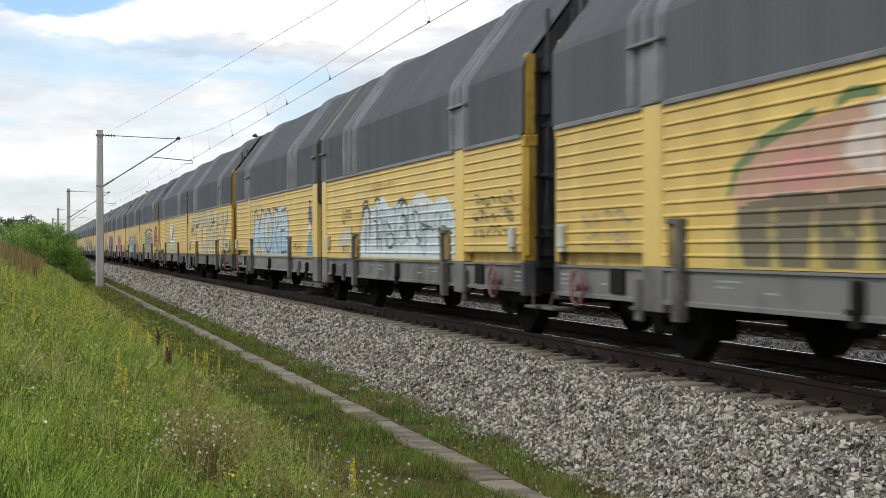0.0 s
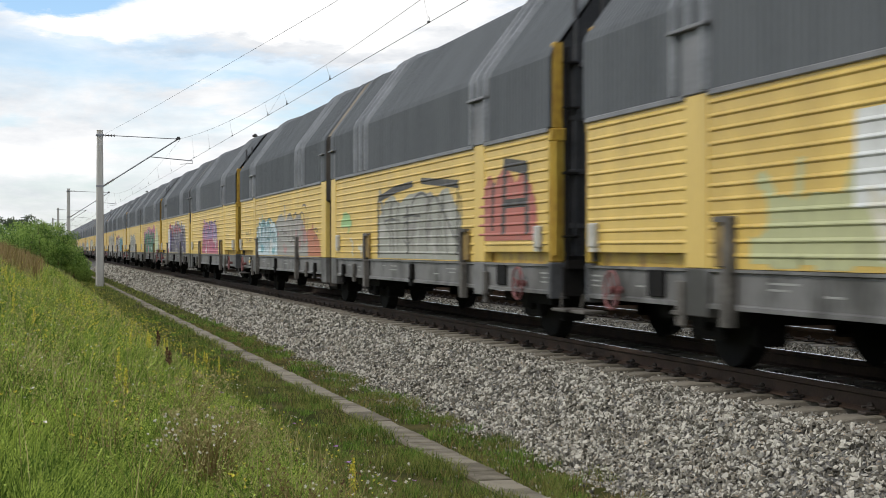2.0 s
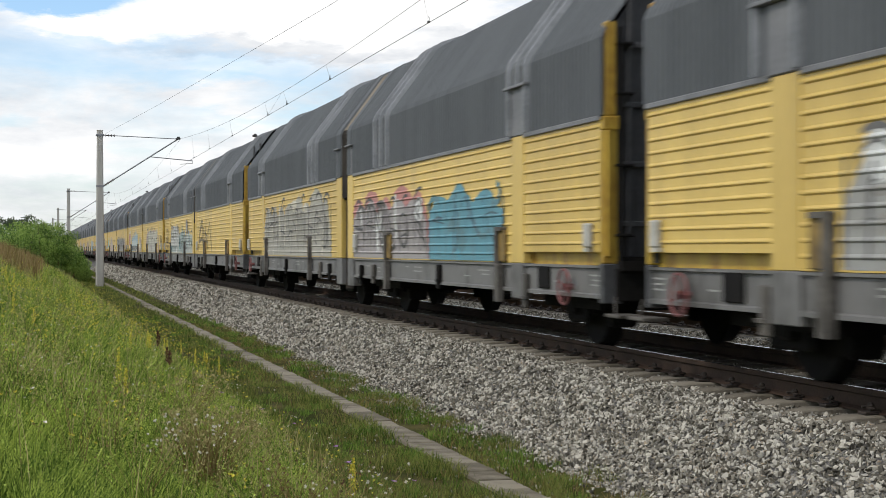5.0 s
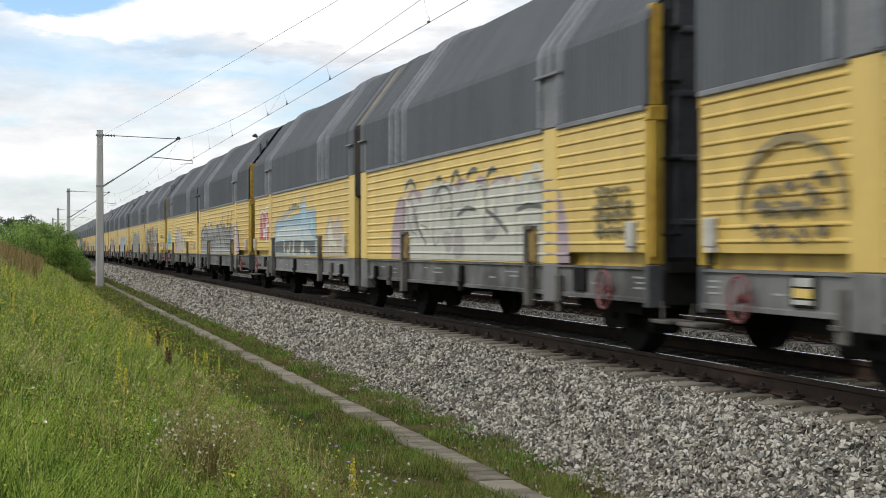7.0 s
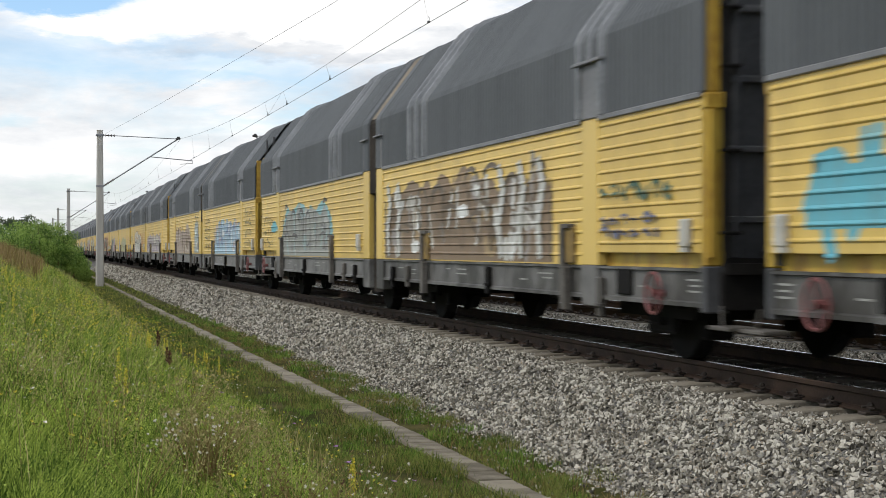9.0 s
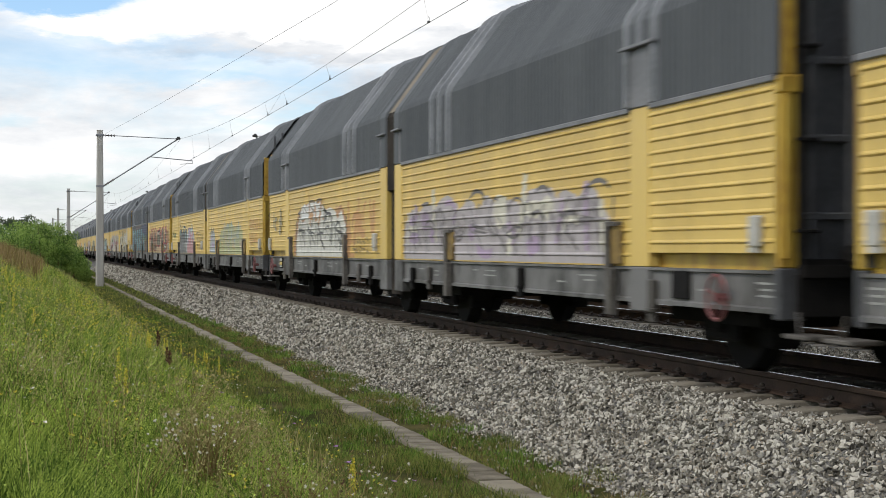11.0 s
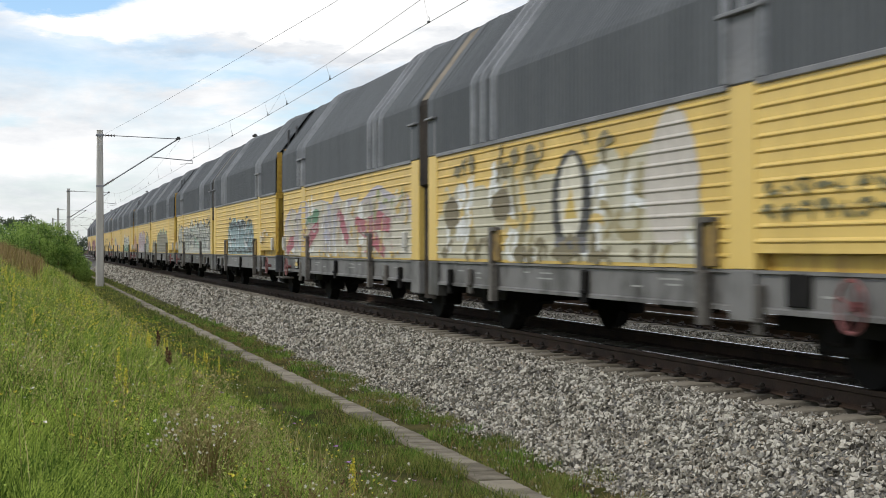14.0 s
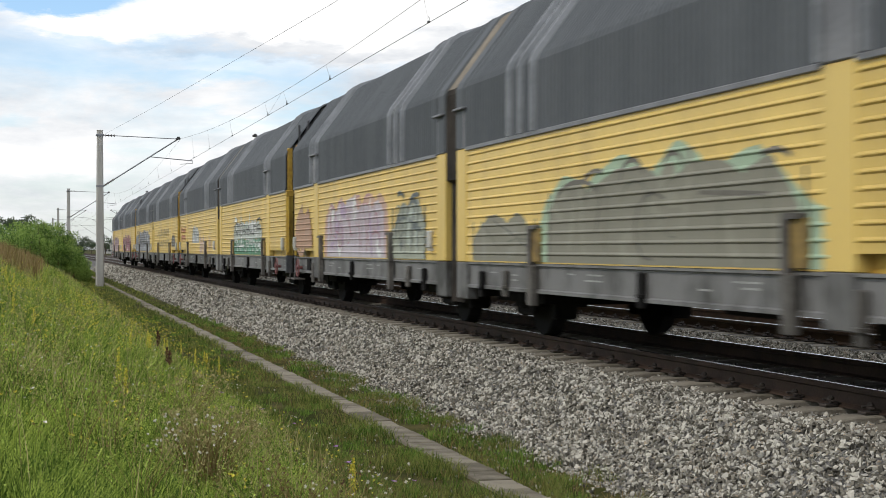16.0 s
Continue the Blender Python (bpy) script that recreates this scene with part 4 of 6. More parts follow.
g.oval((0.50, 0.10, 0.12), 9.3, 1.02, 0.2, 0.09)
g.done("red, white and violet paint patches")

piece(8, 2.0, 11.3, 0.93, 2.28, (0.48, 0.15, 0.27), (), None, None, 0, label="pink sprayed halo")
piece(8, 3.49, 10.9, 0.935, 2.10, GREEN, ((0.09, 0.27, 0.18), (0.42, 0.5, 0.45), PINK), (0.02, 0.09, 0.06), None, 3, 0.06, 6, "dark green graffiti letters with pink halo")
wash(8, 1.2, 3.2, 1.05, 2.1, (0.50, 0.55, 0.36), 10, 0.25, "pale green sprayed patch")

piece(9, 4.46, 9.59, 0.93, 2.0, SILVER, (WHITE, GREY), (0.12, 0.12, 0.12), None, 2, 0.05, 4, "silver graffiti letters")
piece(10, 7.62, 13.0, 0.93, 2.0, (0.36, 0.33, 0.32), (WHITE,), INK, (0.5, 0.2, 0.18), 4, 0.05, 5, "black and white lattice graffiti with red cap")
piece(10, 3.85, 7.5, 0.93, 2.01, (0.10, 0.30, 0.37), (TEAL,), (0.04, 0.1, 0.13), None, 2, 0.05, 3, "teal graffiti block")
piece(11, 1.35, 10.33, 0.93, 2.3, (0.42, 0.40, 0.34), (CREAM,), (0.08, 0.08, 0.08), None, 3, 0.06, 8, "whitish graffiti with grey strokes")
g = Piece(12, 5)
SOOT = (0.13, 0.10, 0.055)
for pts in ([(12.45, 1.0), (12.1, 1.45), (11.6, 1.95), (11.2, 2.06), (10.85, 1.8), (10.7, 1.4), (10.5, 1.0)], [(12.2, 1.3), (11.5, 1.42), (10.6, 1.34)], g.arc(11.35, 1.62, 0.38, 0.24, 0, 300, 9),
            [(10.05, 1.02), (10.1, 1.5), (9.95, 2.08)], [(10.4, 1.95), (10.2, 1.6), (9.7, 1.5)], [(9.6, 1.05), (9.4, 1.6), (8.9, 1.95), (8.5, 1.3), (8.2, 1.02)]):
    g.stroke(SOOT, pts, 0.115)
g.lettering(SOOT, 9.3, 12.5, 0.98, 1.7, 0.8, 0.06, 3)
g.lettering(lerp3(SOOT, (0.6, 0.43, 0.11), 0.45), 8.0, 12.6, 0.98, 1.9, 0.9, 0.05, 2)
g.done("dark outline graffiti without fill")
piece(13, 0.6, 10.0, 0.93, 1.78, (0.46, 0.50, 0.46), (AQUA, WHITE, (0.30, 0.42, 0.40)), (0.10, 0.11, 0.11), None, 3, 0.05, 9, "white and turquoise graffiti with black strokes")
piece(13, 5.9, 9.7, 1.2, 2.06, (0.50, 0.50, 0.46), (SILVER,), (0.12, 0.12, 0.12), None, 2, 0.05, 4, "white upper graffiti letters")
g = Piece(13, 5)
g.oval(GREY, 2.75, 1.9, 0.33, 0.27)
g.oval((0.5, 0.48, 0.45), 2.75, 1.9, 0.2, 0.2)
g.patch((0.30, 0.42, 0.40), [(4.2, 1.5), (4.9, 1.5), (4.6, 2.1)])
g.done("grey painted oval shape")
tag_line(13, 10.9, 12.1, 1.1, 1.65, (0.13, 0.11, 0.07), 3, 0.05)
tag_line(13, 10.95, 12.0, 1.3, 1.55, (0.16, 0.13, 0.08), 1, 0.07)
g = Piece(13, 77)
g.stroke((0.27, 0.21, 0.09), g.arc(11.5, 1.42, 0.82, 0.50, -10, 190, 12), 0.07)
g.done("black sprayed arch round a scribble")

piece(14, 2.75, 11.1, 0.93, 2.05, (0.37, 0.28, 0.30), ((0.34, 0.26, 0.31), (0.45, 0.34, 0.25)), None, None, 0, label="faded purple sprayed halo")
piece(14, 3.33, 10.3, 0.935, 2.16, (0.50, 0.49, 0.42), (CREAM, (0.35, 0.32, 0.30)), (0.09, 0.10, 0.085), None, 1, 0.07, 5, "whitish graffiti with loose black strokes", step=1.3)
tag_line(14, 0.88, 1.9, 1.2, 1.72, (0.14, 0.115, 0.05), 4, 0.045)
tag_line(14, 0.95, 1.95, 1.16, 1.7, (0.20, 0.16, 0.07), 4, 0.04)

piece(15, 10.39, 12.2, 1.3, 2.1, (0.48, 0.10, 0.09), (WHITE,), WHITE, None, 2, 0.07, 2, "red sprayed block with white letters")
g = Piece(15, 2)
g.patch((0.30, 0.42, 0.47), [(9.73, 0.95), (9.7, 1.66), (8.0, 1.74), (6.4, 1.86), (4.2, 1.9), (4.07, 0.95)])
g.patch((0.085, 0.10, 0.10), [(9.65, 1.0), (9.6, 1.24), (7.2, 1.28), (4.3, 1.24), (4.25, 0.98)])
g.stroke((0.42, 0.40, 0.34), [(9.6, 1.7), (8.2, 1.82), (7.2, 1.95), (6.5, 1.98)], 0.13)
g.patch((0.50, 0.56, 0.54), [(4.4, 1.28), (9.6, 1.28), (9.4, 1.5), (7.5, 1.62), (5.2, 1.55)])
g.spots(SKYB, 4.4, 6.0, 1.5, 1.95, 8, 0.2)
g.spots(CREAM, 4.4, 9.4, 0.97, 1.1, 10, 0.15)
g.done("light blue and dark green painted picture")
piece(15, 1.14, 3.31, 0.94, 1.86, (0.48, 0.40, 0.31), (CREAM,), None, None, 0, label="beige painted block")
tag_line(15, 6.2, 7.6, 1.9, 2.1, (0.14, 0.2, 0.16), 1, 0.05)

piece(16, 2.94, 12.7, 0.93, 1.93, SILVER, ((0.40, 0.40, 0.38), GREY), (0.06, 0.06, 0.06), None, 3, 0.06, 11, "long silver graffiti with black strokes", step=0.9)
g = Piece(16, 3)
for y in (4.4, 5.2, 6.6):
    g.stroke(INK, [(y, 1.7), (y - 0.25, 2.0), (y - 0.3, 2.2)], 0.09)
g.patch(LILAC, [(2.4, 0.94), (3.0, 0.94), (3.1, 1.9), (2.7, 1.6)])
g.done("black spikes over silver graffiti")
tag_line(16, 0.8, 2.2, 1.1, 1.6, (0.45, 0.25, 0.08), 2, 0.03)

wash(17, 11.1, 12.5, 1.22, 1.8, CYAN, 8, 0.18, "bright cyan spray patch")
piece(17, 5.65, 9.07, 0.95, 2.02, (0.48, 0.40, 0.38), (CREAM,), (0.13, 0.10, 0.10), None, 2, 0.05, 3, "pinkish white graffiti letters")
tag_line(17, 1.58, 4.18, 1.52, 1.85, INK, 1, 0.045)
tag_line(17, 1.3, 3.8, 1.0, 1.4, (0.45, 0.27, 0.1), 2, 0.03)
wash(17, 4.6, 5.1, 1.2, 1.6, (0.35, 0.42, 0.24), 4, 0.12)

piece(18, 4.53, 12.8, 0.93, 2.18, BROWN, ((0.34, 0.24, 0.12), (0.56, 0.55, 0.50), (0.30, 0.27, 0.24), WHITE), (0.12, 0.09, 0.06), None, 2, 0.07, 8, "brown and white graffiti mural")
g = Piece(18, 9)
for y in (4.9, 5.6, 6.4, 11.8, 12.5):
    g.stroke((0.52, 0.52, 0.48), [(y, 0.97), (y + 0.1, 1.4), (y - 0.08, 1.8), (y + 0.1, 2.1)], 0.22)
g.done("white painted stripes")
tag_line(18, 1.2, 3.01, 1.53, 1.74, (0.05, 0.12, 0.08), 1, 0.06)
tag_line(18, 1.44, 3.01, 1.18, 1.43, (0.12, 0.13, 0.2), 2, 0.045)

piece(19, 3.9, 9.7, 0.93, 2.12, (0.30, 0.31, 0.28), ((0.42, 0.43, 0.40), (0.30, 0.40, 0.40)), (0.07, 0.07, 0.07), AQUA, 2, 0.08, 4, "grey graffiti with turquoise edge")
wash(19, 10.6, 11.4, 1.49, 1.76, CYAN, 4, 0.14)
tag_line(19, 11.2, 12.6, 1.1, 1.9, (0.13, 0.12, 0.06), 3, 0.04)
piece(20, 3.37, 9.87, 0.93, 2.0, SKYB, (WHITE, (0.20, 0.28, 0.45), (0.52, 0.44, 0.42)), (0.24, 0.28, 0.36), None, 2, 0.05, 7, "light blue and white graffiti")
tag_line(20, 11.05, 12.6, 1.05, 2.1, (0.15, 0.13, 0.06), 4, 0.05)
tag_line(20, 1.09, 2.42, 1.1, 2.2, (0.15, 0.14, 0.07), 4, 0.05)
piece(21, 3.87, 10.17, 0.93, 2.0, (0.42, 0.34, 0.28), (CREAM, BROWN), (0.18, 0.12, 0.10), None, 3, 0.05, 7, "brownish white graffiti letters")
piece(21, 0.96, 2.34, 0.95, 2.3, (0.34, 0.40, 0.40), (PALE,), (0.15, 0.16, 0.16), None, 2, 0.05, 2, "narrow pale blue graffiti")
piece(22, 3.97, 12.8, 0.93, 1.84, (0.44, 0.40, 0.40), (CREAM, LILAC), (0.12, 0.11, 0.11), None, 3, 0.05, 9, "white graffiti with grey strokes")

wash(23, 1.3, 9.4, 0.95, 1.8, (0.55, 0.30, 0.12), 26, 0.22, "orange sprayed haze", base=False)
piece(23, 3.6, 9.19, 0.93, 1.95, (0.62, 0.61, 0.54), (), INK, (0.46, 0.24, 0.10), 3, 0.08, 5, "white graffiti letters with black outlines", step=1.0)
piece(23, 5.8, 8.6, 1.7, 2.08, WHITE, ((0.5, 0.28, 0.12),), (0.2, 0.15, 0.1), None, 1, 0.05, 3, "white cap of graffiti", seed=2)
tag_line(23, 1.6, 3.0, 1.0, 1.3, (0.22, 0.16, 0.06), 2, 0.03)
wash(23, 11.2, 12.6, 1.5, 2.0, (0.33, 0.30, 0.20), 5, 0.15, base=False)

piece(24, 4.35, 9.89, 0.93, 1.84, (0.42, 0.44, 0.22), ((0.48, 0.50, 0.32), (0.5, 0.42, 0.3)), None, None, 0, bumps=3, label="faded pale green graffiti")
g = Piece(24, 12)
g.spots((0.36, 0.42, 0.42), 5.2, 8.8, 1.2, 1.85, 16, 0.16)
g.spots((0.60, 0.44, 0.13), 4.5, 9.7, 1.0, 1.8, 22, 0.08)
g.lettering((0.46, 0.46, 0.32), 4.6, 9.7, 0.98, 1.75, 0.6, 0.07, 3)
g.done("bluish and yellow patches over faded green paint")
piece(24, 10.99, 12.4, 0.97, 1.8, (0.38, 0.42, 0.44), (LILAC,), (0.16, 0.15, 0.12), None, 2, 0.05, 2, "small pale blue graffiti")
tag_line(24, 0.92, 2.99, 1.15, 1.93, (0.60, 0.34, 0.15), 2, 0.06, "faint red sprayed scribble")

piece(25, 6.3, 9.68, 0.93, 2.02, (0.16, 0.17, 0.165), (SILVER, (0.25, 0.42, 0.38)), INK, None, 2, 0.07, 3, "black, silver and turquoise graffiti")
piece(25, 4.01, 6.5, 0.93, 1.9, (0.50, 0.25, 0.25), ((0.42, 0.5, 0.46), LILAC), (0.22, 0.2, 0.25), (0.40, 0.48, 0.46), 1, 0.05, 2, "pink graffiti with turquoise edge")
tag_line(25, 11.11, 12.6, 1.46, 1.88, (0.06, 0.20, 0.12), 1, 0.08, "green sprayed scribble")
tag_line(25, 0.9, 3.01, 1.05, 1.7, (0.14, 0.115, 0.06), 3, 0.036, "black sprayed scribbles in three lines")

wash(26, 0.95, 12.9, 0.96, 2.0, (0.54, 0.38, 0.19), 60, 0.3, "beige sprayed haze", base=False)
piece(26, 1.3, 12.5, 0.96, 2.1, (0.50, 0.35, 0.19), ((0.52, 0.28, 0.18), (0.42, 0.30, 0.18), (0.2, 0.2, 0.12)), RED, None, 2, 0.10, 8, "red and olive graffiti letters", step=1.3)
g = Piece(26, 7)
MOSS = (0.13, 0.135, 0.085)
for pts in ([(11.6, 1.0), (11.3, 1.55), (10.6, 1.86), (9.9, 1.6), (9.5, 1.05), (10.2, 1.25), (10.9, 1.1)], [(7.2, 1.25), (7.15, 1.9), (5.6, 1.95), (5.3, 1.6), (5.6, 1.2)],
            [(4.9, 0.95), (4.7, 1.7), (4.2, 2.05), (3.7, 1.9), (3.62, 1.3), (4.2, 1.0)], [(3.6, 0.95), (3.5, 1.35), (2.3, 1.28), (2.1, 1.06)], [(2.8, 1.3), (2.55, 1.95), (2.2, 1.8), (2.15, 1.3)], [(8.9, 1.0), (8.7, 1.8), (8.2, 1.85), (8.3, 1.0)]):
    g.patch(MOSS, pts)
    g.stroke(RED, [(y + 0.08, z) for y, z in pts] + [(pts[0][0] + 0.08, pts[0][1])], 0.075)
    g.stroke((0.03, 0.03, 0.03), [(y - 0.1, z - 0.03) for y, z in pts[1:-1]], 0.06)
    g.stroke((0.60, 0.56, 0.48), [(y - 0.02, z - 0.12) for y, z in pts[1:3]], 0.07)
g.lettering(RED, 1.2, 12.3, 1.05, 2.1, 1.5, 0.07, 1)
g.lettering((0.035, 0.03, 0.03), 2.0, 12.2, 1.0, 1.9, 1.6, 0.06, 1)
g.lettering(CREAM, 1.2, 12.3, 1.05, 1.9, 1.2, 0.05, 1)
g.spots(RED, 0.95, 12.6, 1.0, 2.15, 16, 0.06)
g.done("red and olive graffiti letters")

g = Piece(27, 1)
g.patch((0.072, 0.070, 0.072), [(0.55, 1.5), (13.0, 1.3), (13.0, 2.36), (0.55, 2.36)])
g.patch((0.115, 0.065, 0.045), [(0.55, 0.93), (9.9, 0.93), (9.9, 1.4), (5.0, 1.7), (0.55, 1.55)])
g.patch((0.16, 0.10, 0.085), [(9.9, 0.93), (13.0, 1.05), (13.0, 1.7), (9.9, 1.5)])
g.spots((0.15, 0.10, 0.09), 6.0, 9.5, 2.0, 2.3, 10, 0.3)
for i, y in enumerate((11.9, 9.7, 8.0, 6.3, 4.7, 3.0)):
    lean = 0.15 if i % 2 else -0.1
    g.stroke((0.08, 0.19, 0.23), [(y + lean, 0.96), (y, 1.5), (y - lean, 2.12)], 1.05)
    g.stroke(NAVY, [(y - 0.35 + lean, 0.96), (y - 0.45, 1.5)], 0.5)
    g.stroke((0.18, 0.42, 0.44), g.arc(y, 1.85, 0.5, 0.26, 0, 180), 0.09)
    g.stroke((0.18, 0.42, 0.44), [(y + 0.5, 1.85), (y + 0.42, 1.3), (y + 0.55, 0.97)], 0.10)
    g.stroke((0.18, 0.42, 0.44), [(y - 0.5, 1.85), (y - 0.3, 1.5), (y - 0.6, 0.97)], 0.10)
    g.spots((0.45, 0.52, 0.52), y - 0.4, y + 0.4, 1.2, 1.6, 3, 0.13)
g.lettering((0.24, 0.47, 0.48), 2.4, 12.4, 1.0, 2.05, 0.9, 0.06, 2)
g.lettering((0.05, 0.06, 0.09), 2.4, 12.4, 0.96, 1.9, 1.1, 0.10, 2)
g.spots((0.28, 0.44, 0.06), 0.8, 12.0, 1.1, 2.2, 14, 0.07)
g.patch((0.055, 0.06, 0.11), [(0.7, 1.75), (4.4, 1.98), (4.4, 2.34), (0.7, 2.34)])
g.spots((0.33, 0.50, 0.07), 0.8, 1.9, 1.35, 1.9, 4, 0.10)
g.lettering((0.50, 0.60, 0.60), 2.2, 12.0, 1.05, 2.0, 1.3, 0.05, 1)
g.spots((0.34, 0.30, 0.28), 0.8, 2.6, 1.0, 1.5, 6, 0.12)
g.done("dark graffiti over the whole side with turquoise letters")

for o in UNITS[27].children:
    if o.name.startswith(("end_frame", "bay_post")) and not o.name.startswith(("end_frame_foot", "end_frame_head")):
        o.data = o.data.copy()
        o.data.materials[0] = paint((0.06, 0.057, 0.057))

piece(28, 4.13, 13.0, 0.95, 2.12, (0.47, 0.44, 0.32), (WHITE, (0.58, 0.42, 0.13), (0.30, 0.25, 0.12), WHITE), None, None, 0, label="white and ochre sprayed mural")
g = Piece(28, 6)
g.oval((0.52, 0.48, 0.42), 4.75, 1.7, 0.6, 0.62)
g.oval(INK, 7.4, 1.55, 0.62, 0.58, 16, 0.04)
g.oval(CREAM, 7.4, 1.62, 0.38, 0.46, 14, 0.04)
g.patch((0.55, 0.40, 0.1), [(7.2, 1.4), (7.6, 1.4), (7.4, 1.75)])
g.stroke((0.12, 0.12, 0.13), [(6.9, 1.12), (7.9, 1.12)], 0.22)
g.oval((0.16, 0.13, 0.07), 9.9, 1.62, 0.42, 0.2)
g.oval((0.16, 0.13, 0.07), 12.2, 1.55, 0.4, 0.22)
g.spots((0.18, 0.15, 0.08), 4.3, 12.9, 0.96, 1.06, 26, 0.14)
g.spots((0.2, 0.17, 0.09), 6.0, 12.9, 2.0, 2.2, 14, 0.14)
g.done("dark letter A and faces of paint on a mural")
tag_line(28, 1.04, 2.95, 1.28, 1.63, (0.13, 0.12, 0.05), 2, 0.05)

piece(29, 0.69, 12.9, 0.94, 2.05, (0.50, 0.47, 0.38), (CREAM, (0.42, 0.40, 0.44), (0.50, 0.40, 0.22), WHITE), None, (0.40, 0.37, 0.42), 0, bumps=7, label="whitish sprayed mural")
g = Piece(29, 3)
for a, b in (((10.2, 1.0), (8.6, 1.55)), ((6.6, 1.75), (5.6, 1.2)), ((4.9, 1.55), (2.6, 1.0)), ((12.6, 1.0), (11.6, 1.25)), ((3.8, 1.5), (2.2, 1.45))):
    g.stroke((0.36, 0.10, 0.13), [a, ((a[0] + b[0]) / 2, (a[1] + b[1]) / 2 + 0.08), b], 0.32)
g.patch((0.08, 0.20, 0.11), [(10.1, 1.55), (9.6, 1.62), (8.7, 1.6), (8.5, 1.85), (9.0, 1.9), (9.3, 1.78), (10.0, 1.72)])
g.spots((0.42, 0.42, 0.5), 6.5, 8.2, 1.0, 1.8, 8, 0.16)
g.spots((0.26, 0.30, 0.13), 1.0, 3.5, 1.55, 2.0, 9, 0.10)
g.spots((0.52, 0.38, 0.14), 1.0, 5.5, 1.0, 1.9, 14, 0.13)
g.spots((0.58, 0.55, 0.47), 2.0, 12.5, 1.0, 1.9, 26, 0.09)
g.spots((0.38, 0.14, 0.15), 1.5, 12.0, 1.0, 1.7, 16, 0.05)
g.lettering((0.44, 0.38, 0.36), 1.2, 12.6, 1.0, 1.95, 0.8, 0.05, 2)
g.spots((0.58, 0.40, 0.12), 1.0, 12.6, 0.95, 1.02, 22, 0.07)
g.done("red, green and lilac strokes of a mural")

piece(30, 4.28, 9.8, 0.93, 2.0, (0.36, 0.50, 0.52), (PALE, (0.22, 0.34, 0.37), WHITE), INK, None, 3, 0.06, 6, "pale blue graffiti with black lettering")
tag_line(30, 4.4, 9.6, 0.94, 1.15, (0.05, 0.05, 0.05), 1, 0.06)
tag_line(30, 4.6, 9.5, 1.62, 1.9, (0.05, 0.06, 0.07), 1, 0.07)
wash(30, 1.57, 3.29, 1.26, 1.56, (0.58, 0.50, 0.36), 8, 0.12, base=False)

piece(31, 0.6, 12.4, 0.93, 2.12, (0.46, 0.47, 0.42), (CREAM, (0.33, 0.36, 0.33), (0.5, 0.52, 0.48)), (0.06, 0.065, 0.06), None, 3, 0.075, 9, "whitish graffiti along the whole side with black strokes", step=1.1)
wash(31, 4.0, 9.0, 1.1, 1.9, (0.25, 0.46, 0.33), 7, 0.1, base=False)
tag_line(31, 0.6, 1.9, 1.7, 2.15, INK, 2, 0.05)

piece(32, 10.12, 12.7, 0.93, 1.6, OLIVE, ((0.24, 0.23, 0.18),), (0.10, 0.10, 0.08), None, 1, 0.05, 2, "dull olive grey graffiti", step=1.6)
piece(32, 3.8, 9.68, 0.93, 1.96, OLIVE, ((0.25, 0.24, 0.185),), (0.11, 0.105, 0.08), (0.33, 0.44, 0.30), 1, 0.05, 4, "dull olive grey graffiti with green edge", step=1.6)
piece(33, 4.14, 9.23, 0.93, 2.06, (0.50, 0.45, 0.48), (WHITE, LILAC), (0.40, 0.22, 0.24), (0.52, 0.33, 0.24), 3, 0.05, 5, "pale lilac graffiti letters")
piece(33, 1.43, 3.55, 0.93, 2.0, (0.34, 0.36, 0.28), ((0.42, 0.46, 0.40),), (0.08, 0.10, 0.10), None, 4, 0.07, 2, "grey green graffiti")
wash(33, 10.9, 12.9, 1.1, 2.1, (0.40, 0.24, 0.15), 10, 0.2, "faded brown red spray paint")
piece(34, 4.2, 10.03, 0.93, 1.45, (0.06, 0.22, 0.12), ((0.10, 0.3, 0.2),), WHITE, None, 3, 0.07, 5, "green graffiti with white lettering")
piece(34, 4.3, 9.9, 1.35, 1.88, (0.48, 0.52, 0.46), (WHITE,), INK, None, 3, 0.06, 5, "white upper half of graffiti", seed=4)
piece(35, 5.93, 8.3, 1.29, 2.0, (0.40, 0.42, 0.42), (WHITE,), (0.14, 0.15, 0.16), None, 2, 0.08, 2, "grey white graffiti")
wash(35, 2.39, 5.56, 0.95, 1.46, (0.52, 0.38, 0.33), 14, 0.2, "pinkish spray paint", base=False)
tag_line(35, 10.88, 12.6, 1.35, 1.95, RED, 2, 0.08)
tag_line(36, 4.71, 10.9, 1.1, 2.0, (0.34, 0.27, 0.14), 2, 0.08)
piece(36, 1.45, 3.2, 1.18, 1.74, (0.13, 0.12, 0.10), (), None, None, 0, label="dark sprayed block")
piece(37, 2.26, 12.9, 0.95, 2.1, (0.30, 0.31, 0.33), ((0.42, 0.44, 0.46),), (0.10, 0.10, 0.12), None, 3, 0.07, 9, "grey blue graffiti")
piece(38, 4.1, 12.8, 0.95, 2.0, (0.38, 0.16, 0.17), (PINK, CREAM), (0.14, 0.06, 0.07), None, 3, 0.07, 7, "red graffiti letters")
piece(39, 3.9, 12.6, 0.94, 2.0, (0.44, 0.32, 0.32), (LILAC,), (0.22, 0.13, 0.14), None, 3, 0.07, 7, "pinkish grey graffiti letters")

for n, (_, words) in MAIN.items():
    few = words.split()[:7]
    while few[-1] in ("with", "and", "of", "a", "the", "on", "in", "over", "along"):
        few.pop()
    tagged(UNITS[n], "yellow car-carrier wagon, grey roof, " + " ".join(few))

